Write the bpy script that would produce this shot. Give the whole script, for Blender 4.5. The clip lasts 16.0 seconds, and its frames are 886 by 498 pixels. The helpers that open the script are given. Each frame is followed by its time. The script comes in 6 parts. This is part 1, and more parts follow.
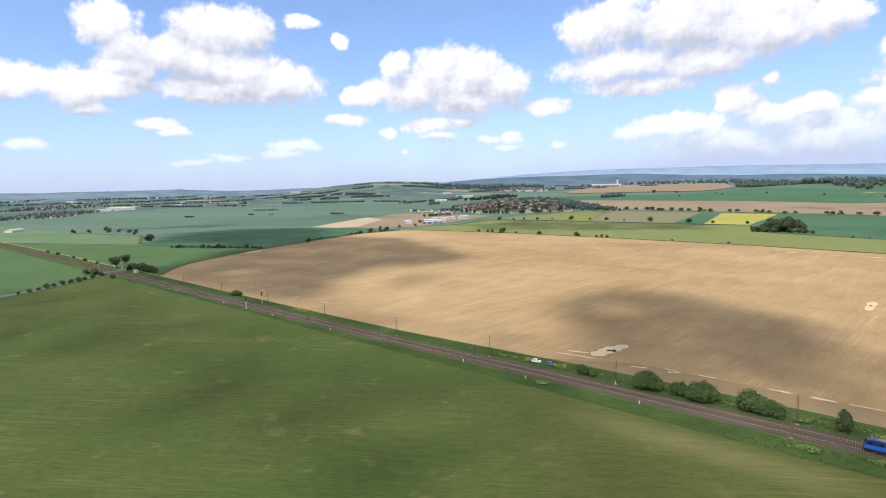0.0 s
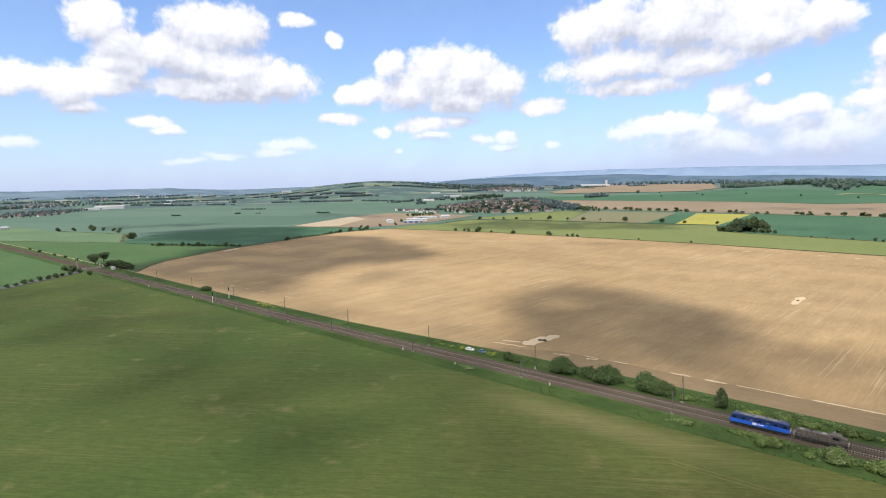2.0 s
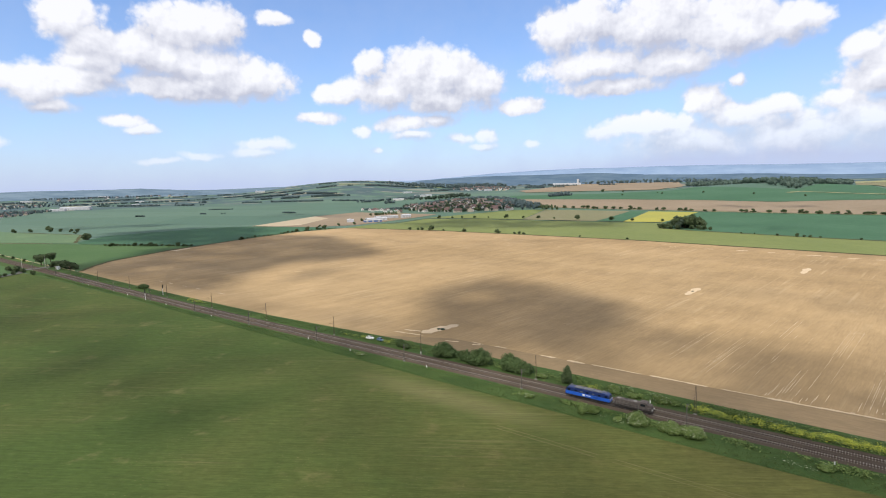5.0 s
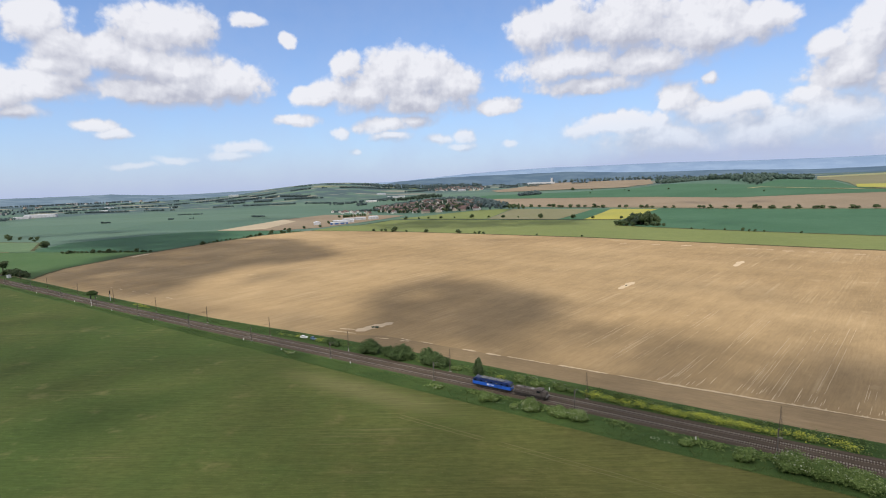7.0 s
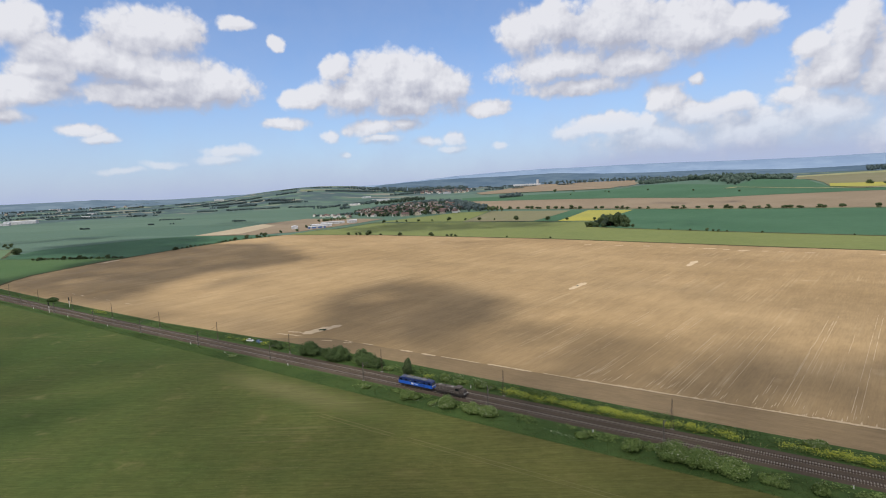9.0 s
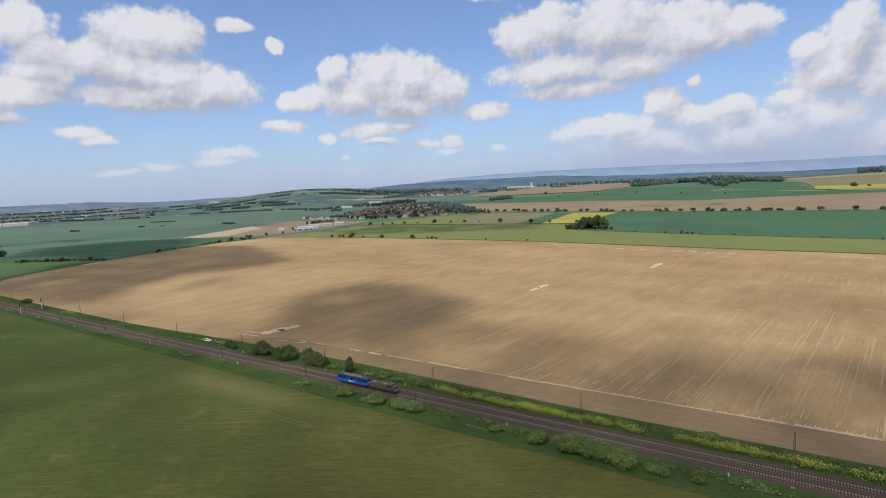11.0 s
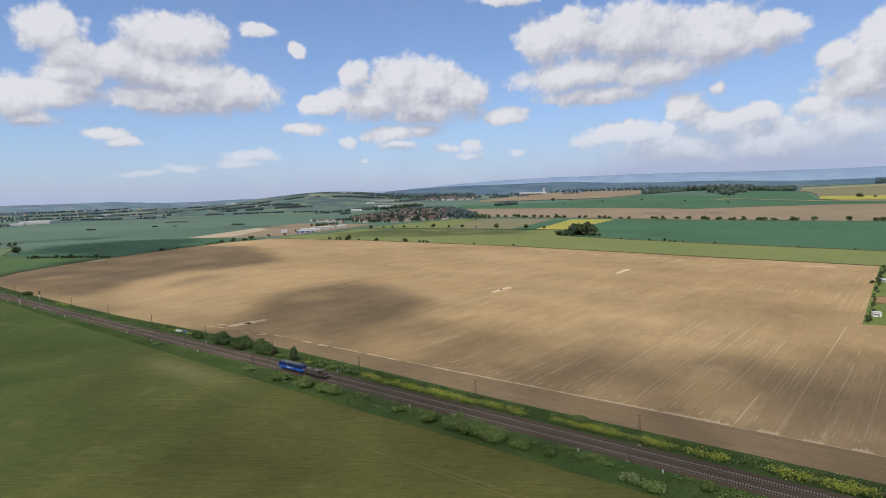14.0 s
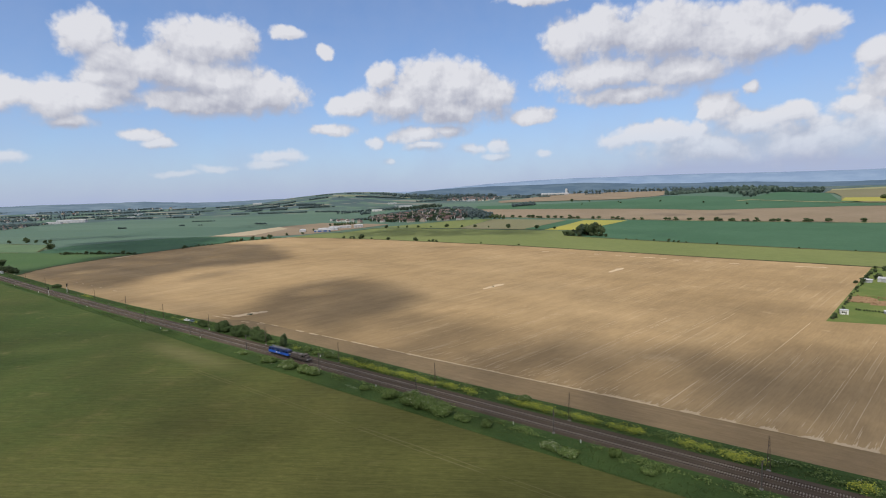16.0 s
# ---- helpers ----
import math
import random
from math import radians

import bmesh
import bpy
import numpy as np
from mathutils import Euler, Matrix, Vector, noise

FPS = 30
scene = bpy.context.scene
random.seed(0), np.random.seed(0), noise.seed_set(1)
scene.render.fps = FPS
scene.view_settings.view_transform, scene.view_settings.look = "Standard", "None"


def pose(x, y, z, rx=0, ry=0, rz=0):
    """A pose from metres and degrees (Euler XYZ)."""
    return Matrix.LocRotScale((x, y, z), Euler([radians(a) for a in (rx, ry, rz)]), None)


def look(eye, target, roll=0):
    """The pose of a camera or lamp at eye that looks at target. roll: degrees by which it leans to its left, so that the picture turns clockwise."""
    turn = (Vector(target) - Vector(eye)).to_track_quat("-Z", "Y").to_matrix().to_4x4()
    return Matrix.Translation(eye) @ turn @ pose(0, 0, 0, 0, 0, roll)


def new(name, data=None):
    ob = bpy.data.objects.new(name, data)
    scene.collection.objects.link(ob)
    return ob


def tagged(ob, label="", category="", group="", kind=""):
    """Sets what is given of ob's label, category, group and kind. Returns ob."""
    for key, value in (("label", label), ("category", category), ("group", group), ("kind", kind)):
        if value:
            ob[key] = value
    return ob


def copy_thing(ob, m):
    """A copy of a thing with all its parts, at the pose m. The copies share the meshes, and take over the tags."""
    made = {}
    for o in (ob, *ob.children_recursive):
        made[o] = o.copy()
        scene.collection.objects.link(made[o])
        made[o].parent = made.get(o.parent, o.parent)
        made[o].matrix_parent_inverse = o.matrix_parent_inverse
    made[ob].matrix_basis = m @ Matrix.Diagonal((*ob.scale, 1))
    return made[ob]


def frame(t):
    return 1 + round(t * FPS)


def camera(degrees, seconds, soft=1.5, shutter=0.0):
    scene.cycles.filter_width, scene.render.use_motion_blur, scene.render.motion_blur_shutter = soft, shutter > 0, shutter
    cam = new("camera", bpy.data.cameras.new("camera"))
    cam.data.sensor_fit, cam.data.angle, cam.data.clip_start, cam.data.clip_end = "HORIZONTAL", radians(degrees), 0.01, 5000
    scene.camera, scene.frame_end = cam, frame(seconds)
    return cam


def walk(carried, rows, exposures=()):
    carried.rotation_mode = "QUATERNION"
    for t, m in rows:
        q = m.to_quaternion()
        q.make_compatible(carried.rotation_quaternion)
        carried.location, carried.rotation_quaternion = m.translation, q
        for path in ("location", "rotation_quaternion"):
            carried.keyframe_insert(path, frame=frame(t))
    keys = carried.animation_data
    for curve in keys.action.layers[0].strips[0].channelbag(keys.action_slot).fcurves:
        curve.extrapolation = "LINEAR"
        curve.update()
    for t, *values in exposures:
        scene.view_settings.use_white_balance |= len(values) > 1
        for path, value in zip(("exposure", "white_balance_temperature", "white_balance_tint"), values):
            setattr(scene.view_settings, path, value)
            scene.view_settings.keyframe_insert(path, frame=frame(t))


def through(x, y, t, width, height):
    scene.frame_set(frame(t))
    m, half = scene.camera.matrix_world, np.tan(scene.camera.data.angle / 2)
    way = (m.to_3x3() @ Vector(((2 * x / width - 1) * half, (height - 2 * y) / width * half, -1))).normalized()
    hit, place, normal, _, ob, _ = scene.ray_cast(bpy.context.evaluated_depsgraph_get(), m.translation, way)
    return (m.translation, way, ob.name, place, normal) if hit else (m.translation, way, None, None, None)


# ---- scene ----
cam = camera(78.0, 16.0, soft=1.0)
PATH = [
    (0, (81.771, -188.859, 77.428), (80.501, -187.332, 77.19), -1.3),
    (0.5, (89.467, -188.329, 77.821), (88.203, -186.798, 77.584), -1.2),
    (1, (97.372, -188.064, 78.013), (96.113, -186.528, 77.774), -1.1),
    (1.5, (105.322, -188.04, 77.987), (104.068, -186.501, 77.748), -1.1),
    (2, (113.16, -187.903, 77.841), (111.907, -186.363, 77.601), -1.1),
    (2.5, (120.766, -187.179, 77.887), (119.518, -185.634, 77.646), -0.9),
    (3, (128.371, -186.129, 77.881), (127.136, -184.575, 77.64), -1.1),
    (3.5, (136.013, -184.764, 77.887), (134.786, -183.203, 77.643), -1.5),
    (4, (143.5, -183.297, 77.815), (142.278, -181.733, 77.571), -1.4),
    (6.5, (179.393, -174.716, 78.153), (178.242, -173.098, 77.909), -1.9),
    (7, (186.084, -173.013, 78.102), (184.943, -171.388, 77.858), -2.2),
    (7.5, (192.548, -170.972, 78.195), (191.416, -169.341, 77.952), -2.3),
    (8, (198.714, -168.707, 78.395), (197.588, -167.071, 78.154), -2.3),
    (8.5, (205.185, -166.565, 78.403), (204.067, -164.924, 78.163), -2.6),
    (9, (211.637, -164.528, 78.492), (210.523, -162.884, 78.255), -2.7),
    (9.5, (218.276, -162.572, 78.679), (217.165, -160.925, 78.444), -2.8),
    (12, (251.137, -156.152, 78.601), (250.026, -154.504, 78.378), -2.5),
    (12.5, (258.421, -155.423, 78.523), (257.302, -153.781, 78.303), -2.3),
    (13, (265.995, -155.186, 78.498), (264.865, -153.549, 78.279), -2.1),
    (13.5, (273.742, -155.172, 78.451), (272.596, -153.547, 78.235), -1.9),
    (14, (281.661, -155.229, 78.356), (280.499, -153.614, 78.145), -1.9),
    (14.5, (289.617, -155.631, 78.269), (288.442, -154.026, 78.06), -1.8),
    (15, (297.65, -156.231, 78.183), (296.459, -154.638, 77.975), -1.7),
    (15.5, (305.811, -157.085, 78.074), (304.598, -155.509, 77.868), -1.7),
    (16, (314.203, -157.932, 77.91), (312.967, -156.373, 77.704), -1.8),
]
EXPOSURES = [(0.0, 0.06), (4.0, 0.02), (6.5, -0.20), (9.0, -0.36), (12.0, -0.46), (16.0, -0.46)]
walk(cam, [(t, look(eye, target, roll)) for t, eye, target, roll in PATH], EXPOSURES)

# ---- world, sun, clouds ----
SUN_EL, SUN_AZ = 56.0, 172.0   # degrees; azimuth clockwise from +y
SUN_DIR = Vector((math.sin(radians(SUN_AZ)) * math.cos(radians(SUN_EL)), math.cos(radians(SUN_AZ)) * math.cos(radians(SUN_EL)), math.sin(radians(SUN_EL))))


class Nodes:
    """Short hand for building node trees."""

    def __init__(self, tree):
        self.tree = tree

    def add(self, kind, **sets):
        n = self.tree.nodes.new(kind)
        for k, v in sets.items():
            if k == "op":
                n.operation = v
            elif k == "blend":
                n.data_type = "RGBA"
                n.blend_type = v
            elif k == "dims":
                n.noise_dimensions = v
        return n

    def link(self, a, b):
        self.tree.links.new(a, b)

    def put(self, socket, value):
        if isinstance(value, bpy.types.NodeSocket):
            self.link(value, socket)
        else:
            socket.default_value = value

    def math(self, op, a, b=0.0, c=0.0, clamp=False):
        n = self.add("ShaderNodeMath", op=op)
        n.use_clamp = clamp
        for s, v in zip(n.inputs, (a, b, c)):
            self.put(s, v)
        return n.outputs[0]

    def vmath(self, op, a, b=(0, 0, 0), c=(0, 0, 0)):
        n = self.add("ShaderNodeVectorMath", op=op)
        for s, v in zip(n.inputs, (a, b, c)):
            self.put(s, v)
        return n.outputs["Value"] if op in ("LENGTH", "DOT_PRODUCT", "DISTANCE") else n.outputs["Vector"]

    def noise(self, vec, scale, detail=3.0, rough=0.55, colour=False):
        n = self.add("ShaderNodeTexNoise")
        self.put(n.inputs["Vector"], vec)
        n.inputs["Scale"].default_value = scale
        n.inputs["Detail"].default_value = detail
        n.inputs["Roughness"].default_value = rough
        return n.outputs["Color" if colour else "Fac"]

    def ramp(self, v, lo, hi, smooth=True):
        n = self.add("ShaderNodeMapRange")
        n.interpolation_type = "SMOOTHSTEP" if smooth else "LINEAR"
        self.put(n.inputs["Value"], v)
        self.put(n.inputs["From Min"], lo)
        self.put(n.inputs["From Max"], hi)
        return n.outputs["Result"]

    def mix(self, f, a, b, blend="MIX"):
        n = self.add("ShaderNodeMix", blend=blend)
        self.put(n.inputs["Factor"], f)
        for s, v in ((n.inputs[6], a), (n.inputs[7], b)):
            self.put(s, (*v, 1) if isinstance(v, tuple) and len(v) == 3 else v)
        return n.outputs[2]


# The cumulus clouds in sight: azimuth, elevation, half width, half height, all in degrees.
CLOUDS_WEST = [
    (-70.0, 14.2, 2.7, 2.2), (-68.6, 12.4, 2.4, 1.7), (-61.1, 14.0, 4.2, 2.5), (-58.3, 14.5, 2.5, 2.2), (-65.0, 12.0, 4.0, 1.7), (-62.5, 11.6, 5.0, 1.9), (-59.8, 10.9, 5.6, 2.2),
    (-60.4, 9.2, 8.4, 1.7), (-55.5, 9.9, 3.8, 2.1), (-68.5, 10.7, 3.1, 1.4), (-69.8, 9.2, 3.6, 1.5), (-72.8, 8.6, 3.4, 1.8), (-77.0, 9.0, 3.4, 1.6),
    (-71.9, 7.0, 2.6, 0.75), (-66.7, 6.0, 2.3, 0.62), (-65.3, 5.3, 1.9, 0.55), (-53.3, 15.5, 1.9, 0.85), (-49.6, 14.1, 1.2, 0.8)]
CLOUDS_MID = [
    (-44.0, 11.5, 1.9, 1.4), (-39.7, 11.4, 2.9, 2.1), (-36.3, 11.0, 3.3, 2.2), (-33.5, 9.4, 3.4, 2.6), (-47.2, 9.0, 2.5, 1.2), (-42.7, 9.1, 4.2, 1.9),
    (-37.0, 8.2, 5.4, 1.6), (-38.6, 9.7, 4.4, 1.9), (-29.0, 7.4, 2.8, 1.0), (-49.2, 6.6, 2.7, 0.8), (-40.6, 5.9, 3.2, 0.9), (-44.9, 5.2, 1.2, 0.9), (-37.4, 6.2, 2.5, 1.0),
    (-40.1, 4.7, 2.6, 0.7), (-35.3, 4.4, 1.7, 0.7), (-32.5, 4.7, 1.4, 0.9), (-32.7, 3.6, 1.7, 0.55), (-43.6, 3.4, 0.9, 0.45), (-27.9, 3.6, 1.0, 0.5)]
CLOUDS_EAST = [
    (-24.9, 13.9, 3.0, 2.7), (-21.9, 14.6, 3.1, 2.4), (-16.4, 13.8, 5.1, 3.1), (-10.0, 12.8, 5.1, 2.8), (-5.7, 12.7, 3.1, 1.9), (-21.7, 10.8, 6.3, 2.0),
    (-14.3, 10.7, 5.5, 1.8), (-20.1, 8.8, 6.0, 1.0), (-28.7, 18.4, 3.3, 0.9), (-12.1, 7.0, 2.0, 1.6), (-5.8, 6.0, 2.2, 1.1), (-9.1, 8.3, 1.0, 0.6),
    (-9.2, 5.4, 3.6, 1.4), (-16.4, 5.0, 5.0, 1.3), (-20.6, 4.3, 2.6, 0.9)]
CLOUDS_LOW = [
    (-12.8, 3.3, 7.4, 1.7), (-4.8, 3.4, 6.4, 2.2), (0.5, 4.2, 4.2, 2.5), (1.1, 8.0, 3.3, 2.5), (2.8, 10.5, 2.3, 2.8), (-1.6, 6.0, 2.2, 1.1), (-0.2, 10.0, 1.9, 1.2),
    (5.3, 7.3, 3.1, 3.9), (6.2, 2.6, 3.9, 2.8), (-54.5, 4.0, 2.9, 0.75), (-55.6, 3.3, 2.6, 0.65), (-60.5, 2.9, 1.9, 0.45), (-63.8, 2.4, 2.2, 0.35), (-76.5, 4.0, 1.8, 0.6)]


def cloud_density_group():
    """Density of cloud at a spot of the sky given in degrees of azimuth and elevation: heaped lobes with a billowing rim."""
    g = bpy.data.node_groups.new("cloud_density", "ShaderNodeTree")
    g.interface.new_socket("spot", in_out="INPUT", socket_type="NodeSocketVector")
    g.interface.new_socket("density", in_out="OUTPUT", socket_type="NodeSocketFloat")
    n = Nodes(g)
    ins, outs = n.add("NodeGroupInput"), n.add("NodeGroupOutput")
    spot = ins.outputs[0]
    warp = n.vmath("SUBTRACT", n.noise(spot, 0.34, 4.0, 0.55, colour=True), (0.5, 0.5, 0.5))
    bent = n.vmath("MULTIPLY_ADD", warp, (2.2, 1.3, 0.0), spot)
    near = 9.0
    for az, el, w, h in CLOUDS_WEST + CLOUDS_MID + CLOUDS_EAST + CLOUDS_LOW:
        off = n.vmath("MULTIPLY_ADD", bent, (1 / w, 1 / h, 0.0), (-az / w, -el / h, 0.0))
        reach = n.vmath("LENGTH", off)
        near = n.math("SMOOTH_MIN", near, n.math("ADD", reach, 0.14) if w * h < 2.6 else reach, 0.30)
    total = n.math("SUBTRACT", 1.13, near)
    wave = n.vmath("MULTIPLY_ADD", n.vmath("SUBTRACT", n.noise(spot, 1.1, 3.0, 0.5, colour=True), (0.5, 0.5, 0.5)), (0.8, 0.8, 0.0), spot)
    for scale, amount in ((0.50, 0.34), (1.15, 0.17), (2.7, 0.07)):
        cell = n.add("ShaderNodeTexVoronoi")
        cell.voronoi_dimensions = "2D"
        cell.feature = "SMOOTH_F1"
        cell.inputs["Scale"].default_value = scale
        cell.inputs["Smoothness"].default_value = 0.25
        n.link(wave, cell.inputs["Vector"])
        total = n.math("MULTIPLY_ADD", n.math("SUBTRACT", 0.40, cell.outputs["Distance"]), amount, total)
    n.link(n.math("MULTIPLY_ADD", n.math("SUBTRACT", n.noise(spot, 1.5, 5.0, 0.5), 0.5), 0.24, total), outs.inputs[0])
    return g


SKY, CLOUD = 0.155, 1.07
world = bpy.data.worlds.new("sky")
scene.world = world
world.use_nodes = True
wn = Nodes(world.node_tree)
world.node_tree.nodes.clear()
sky = wn.add("ShaderNodeTexSky")
sky.sky_type = "NISHITA"
sky.sun_disc = False
sky.sun_elevation, sky.sun_rotation = radians(SUN_EL), radians(SUN_AZ)
sky.altitude, sky.air_density, sky.dust_density, sky.ozone_density = 250, 1.0, 0.35, 3.0
way = wn.add("ShaderNodeTexCoord").outputs["Generated"]
parts = wn.add("ShaderNodeSeparateXYZ")
wn.link(way, parts.inputs[0])
azimuth = wn.math("MULTIPLY", wn.math("ARCTAN2", parts.outputs[0], parts.outputs[1]), 57.29578)
height_deg = wn.math("MULTIPLY", wn.math("ARCSINE", parts.outputs[2]), 57.29578)
spot_node = wn.add("ShaderNodeCombineXYZ")
wn.link(azimuth, spot_node.inputs[0])
wn.link(height_deg, spot_node.inputs[1])
spot = spot_node.outputs[0]
group = cloud_density_group()


def cloud_density(at):
    n = wn.add("ShaderNodeGroup")
    n.node_tree = group
    wn.link(at, n.inputs[0])
    return n.outputs[0]


here = cloud_density(spot)
above = cloud_density(wn.vmath("ADD", spot, (-0.22, 0.30, 0.0)))
higher = cloud_density(wn.vmath("ADD", spot, (-0.6, 1.7, 0.0)))
rise = wn.math("SUBTRACT", here, above)
broad = wn.math("SUBTRACT", here, higher)
# tops catch the sun, the middles and bases lie in their own shade
lit = wn.math("ADD", wn.math("MULTIPLY", wn.math("MINIMUM", rise, 0.25), 0.60), wn.math("MULTIPLY", wn.math("MINIMUM", broad, 0.7), 0.85))
lit = wn.math("MULTIPLY_ADD", wn.math("SUBTRACT", wn.noise(wn.vmath("MULTIPLY", spot, (0.6, 1.0, 0.0)), 0.30, 3.0, 0.5), 0.5), 1.25, wn.math("ADD", lit, 0.47), clamp=True)
crisp = wn.ramp(broad, -0.35, 0.35)
low = wn.math("SUBTRACT", 1.0, wn.ramp(height_deg, 2.0, 7.5))
cover = wn.ramp(here, wn.math("MULTIPLY_ADD", low, -0.16, -0.06), wn.math("MULTIPLY_ADD", low, 0.34, wn.math("MULTIPLY_ADD", crisp, -0.32, 0.66)))
thin = wn.math("MULTIPLY_ADD", wn.ramp(height_deg, 1.2, 7.0), 0.56, 0.40)
cover = wn.math("MULTIPLY", cover, thin)
white = wn.mix(lit, (0.56, 0.568, 0.660), (0.985, 0.980, 1.02))
haze = wn.math("POWER", wn.math("SUBTRACT", 1.0, wn.math("ABSOLUTE", parts.outputs[2]), clamp=True), 11.0)
veil = wn.noise(spot, 0.16, 5.0, 0.6)
blue = wn.vmath("MULTIPLY", sky.outputs[0], (SKY * 0.86, SKY * 1.02, SKY * 1.24))
milky = wn.math("MULTIPLY_ADD", veil, 0.38, wn.math("MULTIPLY", haze, 0.78))
# the air is milkier towards the north-east
milky = wn.math("ADD", milky, wn.math("MULTIPLY", wn.ramp(azimuth, -34.0, -6.0), wn.math("MULTIPLY", haze, 0.34)), clamp=True)
clear = wn.mix(milky, blue, (0.56, 0.652, 0.905))
bright = wn.vmath("MULTIPLY", white, (CLOUD, CLOUD, CLOUD))
# the same broken cumulus goes on overhead and behind
aside = wn.math("MAXIMUM", wn.ramp(height_deg, 19.5, 25.0), wn.ramp(wn.math("ABSOLUTE", wn.math("ADD", azimuth, 36.0)), 50.0, 58.0))
rest = wn.math("MULTIPLY", wn.ramp(wn.noise(wn.vmath("MULTIPLY", way, (1.0, 1.0, 1.8)), 2.6, 6.0, 0.55), 0.31, 0.47), aside)
shown = wn.math("MAXIMUM", wn.math("MULTIPLY", cover, 0.97), wn.math("MULTIPLY", rest, 0.92))
back = wn.add("ShaderNodeBackground")
wn.link(wn.mix(shown, clear, bright), back.inputs[0])
wout = wn.add("ShaderNodeOutputWorld")
wn.link(back.outputs[0], wout.inputs[0])

sun = new("sun", bpy.data.lights.new("sun", "SUN"))
sun.data.energy, sun.data.angle, sun.data.color = 4.3, radians(2.4), (1.0, 0.935, 0.83)
sun.matrix_basis = look((0, 0, 900), Vector((0, 0, 900)) - SUN_DIR)


# ---- terrain ----
def smooth(v, a, b):
    t = min(max((v - a) / (b - a), 0.0), 1.0)
    return t * t * (3 - 2 * t)


def terrain(x, y):
    dx, dy = x - 140, y + 175
    r, f = math.hypot(dx, dy), math.degrees(math.atan2(-dx, dy))
    z = 6 * smooth(r, 250, 950) + 24 * smooth(r, 900, 1900) * smooth(-f, -46, -31)
    z += 62 * math.exp(-(((f - 46) / 7) ** 2)) * smooth(r, 1900, 3200)
    z += 20 * math.exp(-((x + 90) / 260) ** 2 - ((y - 1990) / 230) ** 2)
    return z + 38 * smooth(r, 2800, 4900)


# ---- materials ----
def material(name):
    m = bpy.data.materials.new(name)
    m.use_nodes = True
    n = Nodes(m.node_tree)
    return m, n, m.node_tree.nodes["Principled BSDF"]


def plain(name, colour, rough=0.6, metal=0.0, vary=0.12, scale=3.0, bump=0.0, spec=0.5):
    """Paint, metal, concrete: a colour with dirt at two scales."""
    m, n, p = material(name)
    at = n.add("ShaderNodeTexCoord").outputs["Object"]
    dirt = n.math("ADD", n.math("MULTIPLY", n.noise(at, scale, 4.0), 0.6), n.math("MULTIPLY", n.noise(at, scale * 9, 3.0), 0.4))
    low, high = tuple(c * (1 - vary * 2) for c in colour), tuple(min(1.0, c * (1 + vary)) for c in colour)
    n.link(n.mix(n.ramp(dirt, 0.3, 0.7), low, high), p.inputs["Base Color"])
    p.inputs["Roughness"].default_value, p.inputs["Metallic"].default_value = rough, metal
    p.inputs["Specular IOR Level"].default_value = spec
    if bump:
        b = n.add("ShaderNodeBump")
        b.inputs["Strength"].default_value, b.inputs["Distance"].default_value = bump, 0.05
        n.link(dirt, b.inputs["Height"])
        n.link(b.outputs[0], p.inputs["Normal"])
    return m


